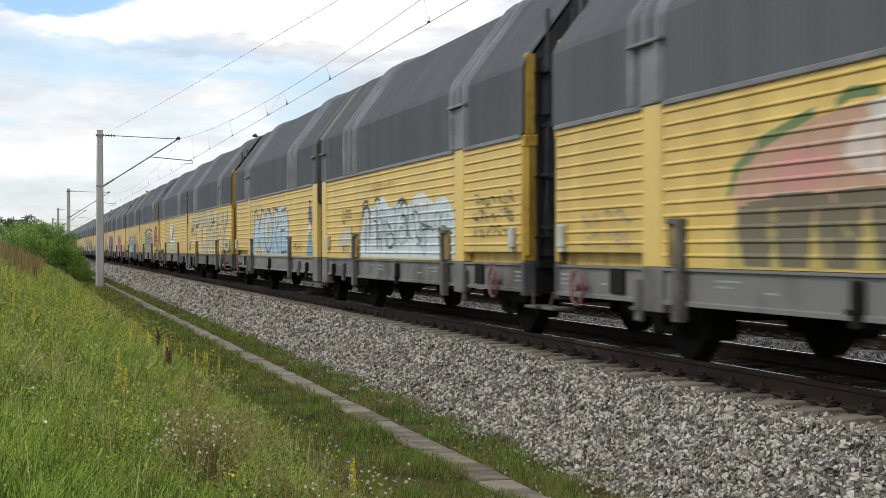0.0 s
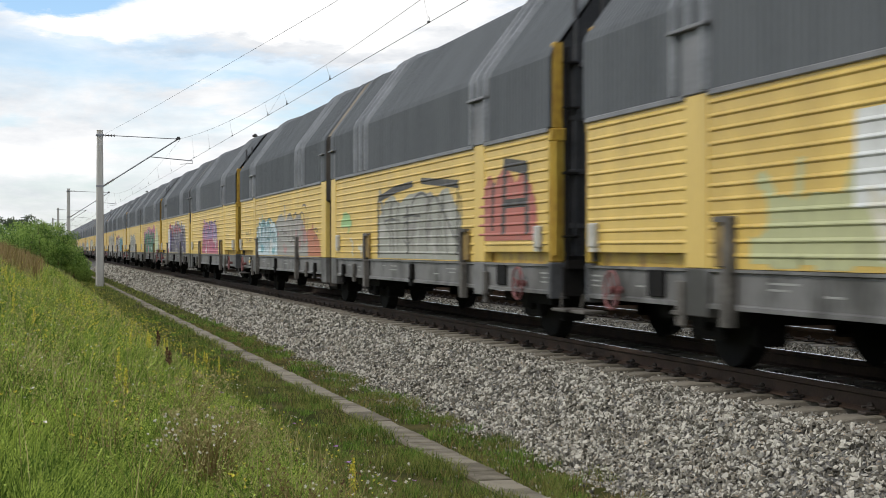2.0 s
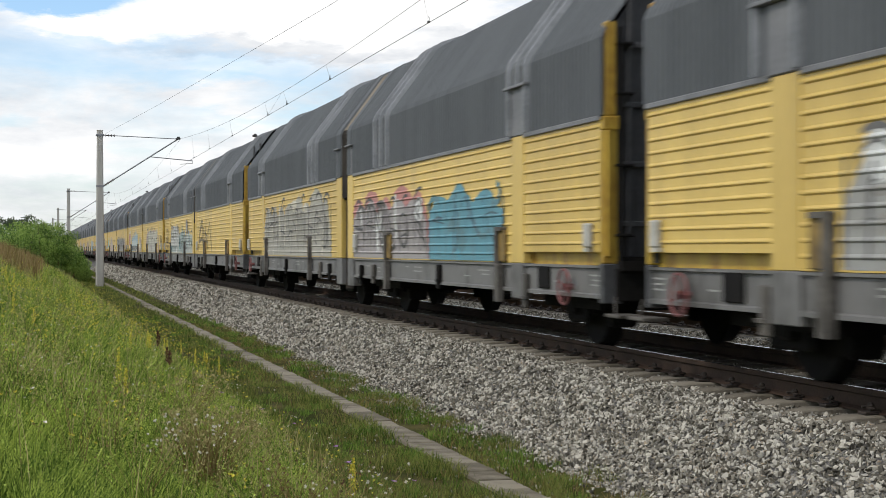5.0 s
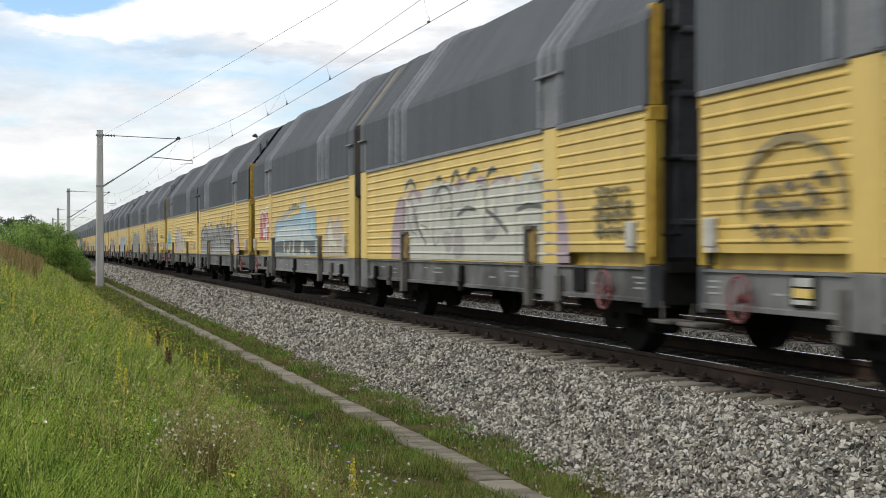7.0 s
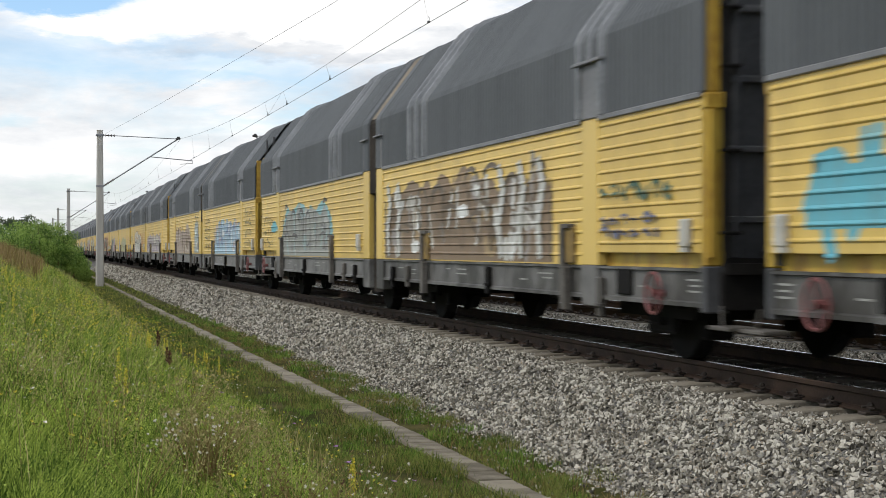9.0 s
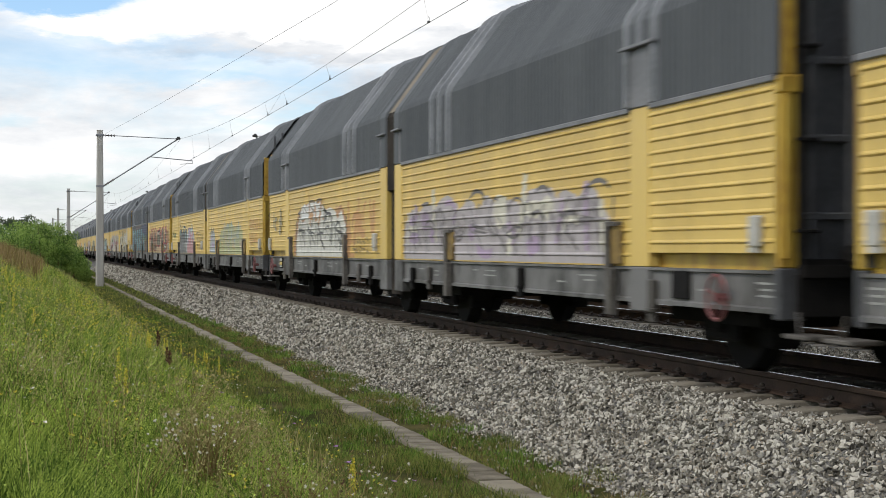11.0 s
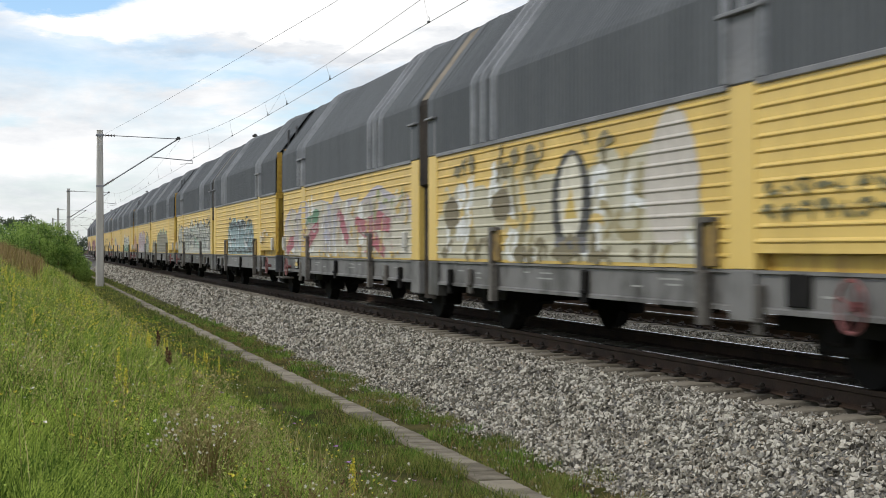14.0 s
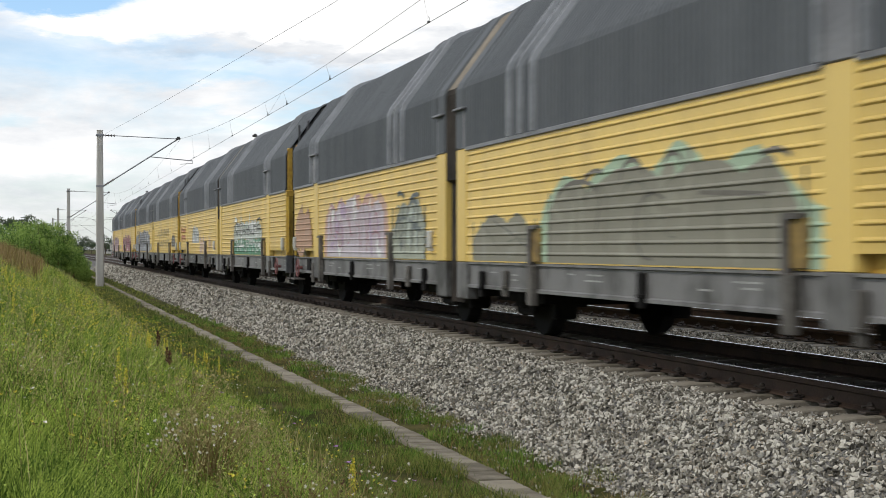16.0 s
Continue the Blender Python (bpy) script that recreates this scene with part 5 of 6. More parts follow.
# ---- overhead line ----
def build_mast(y, side, label):
    """A concrete mast with its cantilever. side 1: mast left of the near track; -1: right of the far track."""
    mx, tx = (3.18, TC) if side == 1 else (14.76, TC2)
    root = new("catenary_mast")
    root.location = (mx, y, 0)
    tagged(root, label, "catenary mast", "masts along the line")
    dx = tx - mx
    bm = bmesh.new()
    ring = lambda z, w, d: [bm.verts.new(p) for p in ((-w + .05, -d, z), (w - .05, -d, z), (w, -d + .05, z), (w, d - .05, z), (w - .05, d, z), (-w + .05, d, z), (-w, d - .05, z), (-w, -d + .05, z))]
    rings = [ring(-1.3, .21, .21), ring(-0.6, .21, .21), ring(3.0, .185, .185), ring(7.16, .155, .155)]
    for a, b in zip(rings, rings[1:]):
        for i in range(8):
            bm.faces.new((a[i], a[(i + 1) % 8], b[(i + 1) % 8], b[i]))
    bm.faces.new(rings[-1])
    part("mast_column", bm, MAST, root, "pale concrete mast column")
    part("mast_cap", box(-.165, .165, -.165, .165, 7.16, 7.20, bevel=0.01), MAST, root)
    s = side
    top, low, tip = Vector((s * .16, 0, 6.95)), Vector((s * .17, 0, 4.32)), Vector((dx + s * .2, 0, 6.82))
    part("stay_tube", tube(top, tip, 0.022, None, 8), GALV, root, "thin galvanised stay tube")
    part("cantilever_tube", tube(low, tip, 0.035, None, 8), GALV, root, "slanting galvanised cantilever tube")
    mid = low.lerp(tip, 0.62)
    reg = Vector((dx + s * .95, 0, mid.z - .18))
    part("registration_tube", tube(mid, reg, 0.024, None, 8), GALV, root)
    bm = bmesh.new()
    add_tube(bm, reg, reg + Vector((0, 0, -.13)), 0.012, None, 6)
    add_tube(bm, reg + Vector((0, 0, -.13)), Vector((dx + s * .3, 0, 5.50)), 0.013, None, 6)
    part("steady_arm", bm, GALV, root)
    bm = bmesh.new()
    add_tube(bm, tip - Vector((s * .12, 0, 0)), tip + Vector((s * .12, 0, .02)), 0.06, 0.05, 8)
    add_box(bm, tip.x - .05, tip.x + .09, -.05, .05, tip.z - .02, tip.z + .12, 0.01)
    part("wire_clamp", bm, WIRE, root)
    for a, b in ((top, tip), (low, tip)):
        d = (b - a).normalized()
        bm = bmesh.new()
        for k in range(7):
            p = a + d * (0.12 + 0.075 * k)
            add_tube(bm, p, p + d * 0.035, 0.07 if k % 2 == 0 else 0.04, None, 10)
        part("insulator", bm, CERAMIC, root, "ribbed brown insulator")
    for z in (6.95, 4.32):
        part("mast_collar", box(-.20, .20, -.20, .20, z - .05, z + .05, bevel=0.01), GALV, root)


MASTS = [3.0, 81.0, 160.0, 236.0, 312.0, 390.0]
for i, y in enumerate(MASTS):
    if y > 10:
        build_mast(y, 1, "pale concrete catenary mast standing in the grass bank")
    build_mast(y - 3.0 if y > 10 else -1.5, -1, "concrete catenary mast beyond the second track")


def wire(name, pts, r, label):
    cu = bpy.data.curves.new(name, "CURVE")
    cu.dimensions, cu.bevel_depth, cu.bevel_resolution, cu.use_fill_caps = "3D", r, 1, True
    sp = cu.splines.new("POLY")
    sp.points.add(len(pts) - 1)
    for p, co in zip(sp.points, pts):
        p.co = (*co, 1)
    cu.materials.append(WIRE)
    ob = new(name, cu)
    dg = bpy.context.evaluated_depsgraph_get()
    me = bpy.data.meshes.new_from_object(ob.evaluated_get(dg))
    bpy.data.objects.remove(ob)
    ob = new(name, me)
    return tagged(ob, label, "wire") if label else ob


def messenger_z(y):
    for a, b in zip(MASTS, MASTS[1:]):
        if a <= y <= b:
            return 5.87 + 0.97 * (2 * (y - a) / (b - a) - 1) ** 2
    return 6.3


def build_line(tx, wx):
    run = list(np.arange(3.0, 390.1, 3.0))
    contact = wire("contact_wire", [(wx + (0.16 if (i // 26) % 2 else 0), y, 5.49) for i, y in enumerate(run)], 0.0062, "dark copper contact wire above the track")
    wire("messenger_wire", [(wx - 0.1, y, messenger_z(y)) for y in run], 0.005, "thin sagging messenger wire above the track")
    for y in (9.5, 19.0, 29.0, 39.4, 46.5, 50.5, 60.0, 68.0, 75.0, 88, 97, 106, 115, 124, 133, 142, 151, 167, 178, 190, 202, 214, 226):
        z = messenger_z(y)
        bm = tube((wx, y, 5.49), (wx - 0.1, y, z), 0.0024, None, 4)
        add_torus(bm, (wx, y, 5.56), (1, 0, 0), 0.06, 0.004, 10, 4)
        add_box(bm, wx - 0.02, wx + 0.02, y - 0.05, y + 0.05, 5.485, 5.525)
        ob = part("dropper", bm, WIRE)
        tagged(ob, "thin dropper wire hanging from the messenger wire", "wire", "droppers of the overhead line")
    ob = part("bridle_wire", tube((wx, 50.5, 5.49), (wx - 0.1, 46.9, messenger_z(46.9)), 0.003, None, 4), WIRE)
    tagged(ob, "slanting thin wire between messenger and contact wire", "wire")


build_line(TC, 7.40)
build_line(TC2, 11.3)
wire("anchor_wire", [(3.3, 81.0, 6.93), (4.7, 60.0, 6.72), (6.45, 34.4, 6.62), (7.9, 12.0, 6.75), (8.6, 3.0, 6.85)], 0.0045, "single thin wire running from mast to mast")


# ---- distance: signs, houses, woods ----
def leaf_cloud(name, centres, radii, per, size, material, r, flat=0.85):
    """Many small leaf blades in clumps round the centres, uneven, with gaps."""
    C, out = [], []
    for (c, rad), k in zip(zip(centres, radii), per):
        d = r.normal(size=(k, 3))
        d /= np.linalg.norm(d, axis=1)[:, None]
        rr = rad * r.uniform(0.35, 1.0, (k, 1)) ** 0.6
        C.append(np.asarray(c) + d * rr * np.array([1, 1, flat]))
    C = np.concatenate(C)
    n = len(C)
    a = r.normal(size=(n, 3))
    a /= np.linalg.norm(a, axis=1)[:, None]
    b = np.cross(a, r.normal(size=(n, 3)))
    b /= np.linalg.norm(b, axis=1)[:, None]
    s = size * r.uniform(0.6, 1.4, (n, 1))
    V = np.stack([C - a * s, C + b * s * 0.45, C + a * s, C - b * s * 0.45], 1).reshape(-1, 3)
    return cloud_mesh(name, V, np.arange(4 * n), np.full(n, 4), material)


def build_shrub(name, cx, cy, w, d, h, leaves, size, label, cat="shrub", seed=1, material=None, zb=None):
    r = np.random.default_rng(seed)
    root = new(name)
    zb = float(ground_z(cx, cy)) if zb is None else zb
    root.location = (cx, cy, zb)
    tagged(root, label, cat)
    bm = bmesh.new()
    cen, rad = [], []
    for i in range(max(8, int(w * d * 2.0))):
        x, y = r.uniform(-.5, .5) * w, r.uniform(-.5, .5) * d
        k = max(0.25, 1 - abs(2 * x / w) ** 3 * 0.6 - abs(2 * y / d) ** 3 * 0.5)
        hh = h * k * r.uniform(0.72, 1.0)
        add_tube(bm, (x * 0.75, y * 0.75, -0.1), (x * 0.9, y * 0.9, hh * 0.6), 0.012 * h + .01, 0.006 * h, 5)
        add_tube(bm, (x * 0.9, y * 0.9, hh * 0.6), (x + r.uniform(-.2, .2), y, hh * 0.95), 0.006 * h, 0.003 * h, 4)
        for t in (0.3, 0.58, 0.84):
            cen.append((x + r.normal() * 0.12 * h * .4, y + r.normal() * 0.12 * h * .4, hh * t))
            rad.append(h * r.uniform(0.13, 0.22) * (1.1 - 0.3 * t))
    part("stem", bm, BARK, root)
    per = (np.asarray(rad) ** 2 / np.sum(np.asarray(rad) ** 2) * leaves).astype(int) + 1
    ob = leaf_cloud("crown", cen, rad, per, size, material or LEAF, r)
    ob.parent = root
    return root


def build_tree(cx, cy, h, w, seed, zb):
    r = np.random.default_rng(seed)
    root = new("tree")
    root.location = (cx, cy, zb)
    tagged(root, "distant dark green leafy tree", "tree", "distant trees")
    bm = tube((0, 0, -0.3), (0, 0, h * 0.5), h * 0.03, h * 0.018, 7)
    cen, rad = [], []
    for i in range(9):
        a, e = r.uniform(0, 6.28), r.uniform(0.35, 0.92)
        k = w * 0.5 * (1 - abs(e - 0.55) * 1.1) * r.uniform(0.5, 1)
        p = (math.cos(a) * k, math.sin(a) * k, h * e)
        add_tube(bm, (0, 0, h * e * 0.55), p, h * 0.012, h * 0.004, 5)
        cen.append(p)
        rad.append(w * r.uniform(0.2, 0.32))
    part("trunk", bm, BARK, root)
    per = [120] * len(cen)
    ob = leaf_cloud("crown", cen, rad, per, w * 0.045, FARLEAF, r)
    ob.parent = root


build_shrub("shrub", 0.05, 93.0, 4.8, 7.0, 3.3, 80000, 0.05, "dense green leafy shrub at the foot of the bank", seed=3, zb=-0.3)
build_shrub("shrub", -1.5, 104.0, 3.4, 7.0, 2.45, 12000, 0.07, "green leafy shrub on top of the bank", seed=5, zb=0.75)
build_shrub("shrub", 1.55, 90.0, 1.7, 4.0, 2.4, 24000, 0.045, "low green shrub beside the railway", seed=8, zb=-0.75)

r = np.random.default_rng(12)
for i in range(15):
    build_tree(-46 + i * 3.1 + r.uniform(-1, 1), 300 + r.uniform(-25, 40), r.uniform(4.6, 6.4), r.uniform(5, 7), 40 + i, 1.4)
for i in range(16):
    build_tree(-13 + i * 3.7 + r.uniform(-1, 1), 560 + r.uniform(-30, 60), r.uniform(4.5, 8.5), r.uniform(5, 8), 80 + i, -0.9)


def build_house(x, y, w, d, h):
    root = new("house")
    root.location = (x, y, -1.0)
    tagged(root, "far pale house with a grey pitched roof", "house", "far houses")
    part("wall", box(-w / 2, w / 2, -d / 2, d / 2, 0, h), WALLPAINT, root)
    bm = bmesh.new()
    sweep(bm, [(-w / 2 - .4, h - .05), (0, h + w * .38), (w / 2 + .4, h - .05)], [-d / 2 - .4, d / 2 + .4], closed=True, caps=True)
    part("roof", bm, ENDGREY, root)
    for i in range(3):
        part("window", box(-w / 2 + w * (.14 + .27 * i), -w / 2 + w * (.30 + .27 * i), -d / 2 - .05, -d / 2 + .02, h * .4, h * .75), ENDGREY, root)


build_house(30.0, 700.0, 6, 6, 2.4)
build_house(46.0, 720.0, 8, 7, 3.0)


def build_signal(x, y, h, plate):
    root = new("line_sign")
    root.location = (x, y, 0)
    tagged(root, "thin grey post with a small white plate beside the track", "track sign", "track signs")
    part("post", tube((0, 0, -1.0), (0, 0, h), 0.07, None, 8), GALV, root)
    part("plate", box(-plate, plate, -.05, -.02, h * .25, h * .25 + plate * 3, bevel=0.02), WHITEBOX, root, "white plate")


build_signal(14.0, 300.0, 3.6, 0.35)
build_signal(13.6, 345.0, 2.6, 0.3)
build_signal(4.0, 330.0, 2.0, 0.25)


# ---- meadow ----
def blades(name, x, y, h, w, material, lean=0.35, r=rng, z=None):
    """Bent, tapering blades, one island each."""
    n = len(x)
    z = ground_z(x, y) - 0.02 if z is None else z
    a = r.uniform(0, 2 * np.pi, n)
    t = r.uniform(0, 2 * np.pi, n)
    L = h * lean * r.uniform(0.1, 1.0, n)
    base = np.stack([x, y, z], 1)
    side = np.stack([np.cos(a), np.sin(a), np.zeros(n)], 1) * (w / 2)[:, None]
    bend = np.stack([np.cos(t) * L, np.sin(t) * L, np.zeros(n)], 1)
    up = np.stack([np.zeros(n), np.zeros(n), h], 1)
    V = np.stack([base - side, base + side, base + up * 0.55 + bend * 0.35 + side * 0.8, base + up * 0.55 + bend * 0.35 - side * 0.8, base + up * 0.97 + bend], 1).reshape(-1, 3)
    k = np.arange(n)[:, None] * 5
    f = np.concatenate([k + 0, k + 1, k + 2, k + 3, k + 3, k + 2, k + 4], 1).ravel()
    return cloud_mesh(name, V, f, np.tile([4, 3], n), material)


def scatter(x0, x1, y0, y1, per_m2, patch=0.0, scale=1.0):
    n = int(abs(x1 - x0) * (y1 - y0) * per_m2)
    x, y = rng.uniform(x0, x1, n), rng.uniform(y0, y1, n)
    if patch:
        keep = np.array([noise.noise(Vector((a * 1.9 * scale, b * 1.1 * scale, 7.0))) for a, b in zip(x, y)]) > rng.uniform(-1, 1, n) * 0.25 + patch
        x, y = x[keep], y[keep]
    return x, y


def cat_xy(rows):
    return np.concatenate([a for a, _ in rows]), np.concatenate([b for _, b in rows])


BANDS = [(4.6, 9, 7000, 0.0029), (9, 15, 3600, 0.0038), (15, 26, 1600, 0.0055), (26, 45, 420, 0.010), (45, 75, 190, 0.016), (75, 112, 90, 0.026)]


def meadow():
    X, Y, W = [], [], []
    for y0, y1, den, w in BANDS:
        x, y = scatter(-0.05 * y1 - 0.9, 2.45, y0, y1, den)
        keep = (x > -0.045 * y - 0.9) & (x < 2.1 - np.clip((y - 20) * 0.01, 0, 0.5) + 0.2 * np.sin(y * 0.9) + rng.normal(0, 0.14, len(x)))
        X.append(x[keep]), Y.append(y[keep]), W.append(np.full(keep.sum(), w))
    X, Y, W = np.concatenate(X), np.concatenate(Y), np.concatenate(W)
    hump = np.array([(0.6 * noise.noise(Vector((a * 0.9, b * 0.5, 1.0))) + 0.7 * noise.noise(Vector((a * 3.4, b * 2.2, 4.0)))) for a, b in zip(X, Y)])
    H = np.clip(0.19 + 0.20 * hump + rng.uniform(0, 0.18, len(X)), 0.06, 0.6) * np.interp(Y, [5, 12, 16], [0.62, 0.72, 1.0]) * np.interp(X, [-1, 0.8, 1.4, 2.2], [1.0, 1.0, 0.75, 0.45])
    tagged(blades("meadow_grass", X, Y, H, W * rng.choice([0.7, 0.9, 1.2, 2.0], len(X)), GRASS, 0.72), "tall green meadow grass on the bank", "grass", kind="stuff")
    # broad-leaved herbs low between the blades
    hx, hy = cat_xy([scatter(-0.9, 2.1, 4.6, 9, 2600, -0.1), scatter(-1.2, 2.2, 9, 15, 1300, -0.1), scatter(-1.8, 2.2, 15, 30, 420, -0.1), scatter(-3.2, 2.0, 30, 60, 110)])
    n = len(hx)
    c = np.stack([hx, hy, ground_z(hx, hy) + rng.uniform(0.02, 0.27, n) * np.interp(hx, [0.8, 2.2], [1, 0.5])], 1)
    a = rng.normal(size=(n, 3)) * np.array([1, 1, 0.6])
    a /= np.linalg.norm(a, axis=1)[:, None]
    b = np.cross(a, rng.normal(size=(n, 3)))
    b /= np.linalg.norm(b, axis=1)[:, None]
    s = (0.004 + 0.0007 * hy * rng.uniform(0.2, 1, n))[:, None]
    V = np.stack([c - a * s, c + b * s * 0.4, c + a * s, c - b * s * 0.4], 1).reshape(-1, 3)
    tagged(cloud_mesh("meadow_herbs", V, np.arange(4 * n), np.full(n, 4), GRASS), "small-leaved green herbs among the grass", "herbs", kind="stuff")
    # loose pale seed panicles
    px, py = cat_xy([scatter(-0.8, 1.9, 5.2, 10, 38), scatter(-1.1, 2.0, 10, 20, 12), scatter(-1.8, 1.9, 20, 40, 5)])
    k = np.repeat(np.arange(len(px)), 16)
    n = len(k)
    ph = rng.uniform(0.26, 0.46, len(px)) * np.interp(px, [0.8, 2.2], [1, 0.6])
    c = np.stack([px[k] + rng.normal(0, 0.012, n), py[k] + rng.normal(0, 0.012, n), (ground_z(px, py) + ph)[k] + rng.uniform(-0.07, 0.05, n)], 1)
    a = rng.normal(size=(n, 3)) * 0.4 + np.array([0, 0, 1])
    a /= np.linalg.norm(a, axis=1)[:, None]
    b = np.cross(a, rng.normal(size=(n, 3)))
    b /= np.linalg.norm(b, axis=1)[:, None]
    s = (0.0045 + 0.0003 * c[:, 1])[:, None]
    V = np.stack([c - a * s, c + b * s * 0.35, c + a * s, c - b * s * 0.35], 1).reshape(-1, 3)
    tagged(cloud_mesh("seed_panicles", V, np.arange(4 * n), np.full(n, 4), STRAW), "pale seed panicles above the grass", "grass", kind="stuff")
    # dry stalks with seed heads
    x, y = cat_xy([scatter(-0.9, 2.1, 5.0, 14, 20), scatter(-1.6, 2.0, 14, 30, 8), scatter(-3.0, 1.8, 30, 60, 5), scatter(-4.5, 1.6, 60, 105, 8)])
    n = len(x)
    tagged(blades("dry_grass", x, y, rng.uniform(0.30, 0.52, n), 0.0035 + y * 0.00016, STRAW, 0.5), "pale dry grass stalks among the green", "grass", kind="stuff")
    x, y = cat_xy([scatter(-1.6, 0.1, 34, 50, 26), scatter(-2.6, 0.2, 50, 75, 18), scatter(-4.2, 0.4, 75, 105, 9)])
    n = len(x)
    tagged(blades("brown_grass", x, y, rng.uniform(0.45, 0.85, n), 0.010 + y * 0.0003, RUSSET, 0.4), "reddish brown ripe grass on the bank", "grass", kind="stuff")
    # short turf on both sides of the slab path
    rows, W = [], []
    for y0, y1, den, w in ((8.5, 14, 2100, 0.005), (14, 22, 1300, 0.006), (22, 38, 560, 0.009), (38, 65, 230, 0.015), (65, 112, 110, 0.026)):
        for x0, x1, p in ((1.6, 3.58, -0.06), (3.83, 4.72, 0.14)):
            a = scatter(x0, x1, y0, y1, den, p)
            rows.append(a)
            W.append(np.full(len(a[0]), w))
    x, y = cat_xy(rows)
    tall = np.array([noise.noise(Vector((a * 2.5, b * 1.6, 21.0))) for a, b in zip(x, y)])
    h = 0.05 + 0.10 * np.clip(tall + 0.2, 0, 1) + rng.uniform(0, 0.05, len(x)) + np.where((x > 3.38) & (x < 3.6), 0.03, 0)
    tagged(blades("turf", x, y, h, np.concatenate(W), TURF, 0.8), "short patchy green turf beside the slab path", "grass", kind="stuff")
    # denser tufts standing out of the turf
    rows, W, H = [], [], []
    for y0, y1, den, w in ((8.5, 14, 6, 0.004), (14, 24, 5, 0.005), (24, 45, 3, 0.008)):
        for x0, x1, k in ((1.7, 3.5, 1.0), (3.9, 4.66, 1.3)):
            cx, cy = scatter(x0, x1, y0, y1, den * k)
            own = np.repeat(np.arange(len(cx)), 80)
            size = rng.uniform(0.6, 1.4, len(cx))[own]
            rows.append((cx[own] + rng.normal(0, 0.055, len(own)) * size, cy[own] + rng.normal(0, 0.075, len(own)) * size))
            W.append(np.full(len(own), w))
            H.append(rng.uniform(0.05, 0.125, len(own)) * size)
    x, y = cat_xy(rows)
    off_path = (x < 3.56) | (x > 3.84)
    tagged(blades("grass_tufts", x[off_path], y[off_path], np.concatenate(H)[off_path], np.concatenate(W)[off_path], TUFT, 0.7), "dense green grass tufts beside the slab path", "grass", kind="stuff")
    x, y = cat_xy([scatter(2.0, 3.5, 8.5, 30, 300, -0.1), scatter(3.86, 4.7, 8.5, 40, 520, -0.1)])
    tagged(blades("withered_turf", x, y, rng.uniform(0.04, 0.11, len(x)), np.full(len(x), 0.006), RUSSET, 0.9), "withered brown turf tufts", "grass", kind="stuff")
    # far grass on the verge behind the near turf
    x, y = scatter(2.0, 4.6, 112, 230, 24)
    tagged(blades("far_turf", x, y, rng.uniform(0.1, 0.22, len(x)), np.full(len(x), 0.05), TURF, 0.6), "far green verge grass", "grass", kind="stuff")


def heads(name, x, y, z, size, material, label, squash=0.6):
    """Small many-petalled flower heads."""
    n, k = len(x), 6
    c = np.stack([x, y, z], 1)
    V, F = [], []
    for j in range(k):
        a = 2 * np.pi * j / k
        d = np.stack([np.cos(a) * size, np.sin(a) * size, size * squash * rng.uniform(0.2, 1.0, n)], 1)
        e = np.stack([-np.sin(a) * size * 0.5, np.cos(a) * size * 0.5, size * 0.15], 1)
        V.append(np.stack([c, c + d * 0.6 + e, c + d, c + d * 0.6 - e], 1))
    V = np.concatenate(V, 1).reshape(-1, 3)
    return tagged(cloud_mesh(name, V, np.arange(len(V)), np.full(len(V) // 4, 4), material), label, "flowers", kind="stuff")


def flowers():
    x, y = cat_xy([scatter(-0.9, 2.1, 5.5, 14, 5, 0.05), scatter(-1.6, 2.2, 14, 30, 10, 0.05), scatter(-0.8, 0.9, 10, 26, 9, 0.12, 0.6), scatter(-2.6, 2.1, 30, 60, 2, 0.1)])
    tw = np.repeat(np.arange(len(x)), 6)
    x, y = x[tw] + rng.normal(0, 0.05, len(tw)), y[tw] + rng.normal(0, 0.06, len(tw))
    z = ground_z(x, y) + rng.uniform(0.30, 0.50, len(x)) * np.interp(y, [6, 14], [0.7, 1.0])
    heads("yellow_flowers", x, y, z, rng.uniform(0.0035, 0.0075, len(x)) + 0.00022 * np.minimum(y, 16), YFLOWER, "small yellow wild flowers in the meadow", 1.6)
    x, y = cat_xy([scatter(-0.8, 2.3, 5.5, 14, 8), scatter(-1.4, 2.4, 14, 30, 4)])
    heads("white_flowers", x, y, ground_z(x, y) + rng.uniform(0.22, 0.42, len(x)), rng.uniform(0.005, 0.010, len(x)), WFLOWER, "small white wild flowers in the meadow", 1.2)
    x, y = scatter(0.7, 1.9, 6.5, 10, 2)
    heads("purple_flowers", x, y, ground_z(x, y) + rng.uniform(0.38, 0.52, len(x)), rng.uniform(0.012, 0.02, len(x)), PFLOWER, "purple knapweed flowers in the meadow")


def build_dock(x, y, h):
    root = new("dock_plant")
    root.location = (x, y, float(ground_z(x, y)))
    tagged(root, "dark brown dried dock with dense seed spike", "plant", "dock plants")
    part("stem", tube((0, 0, -0.03), (0.02, 0, h), 0.003, 0.002, 6), GRASS, root)
    r = np.random.default_rng(int(x * 100 + y * 10) % 1000 + 3)
    zz = np.linspace(h - 0.08, h, 9)
    ob = leaf_cloud("seed_spike", [(0.015, 0, q) for q in zz], 0.010 * np.sin(np.linspace(0.5, 3.0, 9)) + 0.003, [22] * 9, 0.006, DOCK, r)
    ob.parent = root


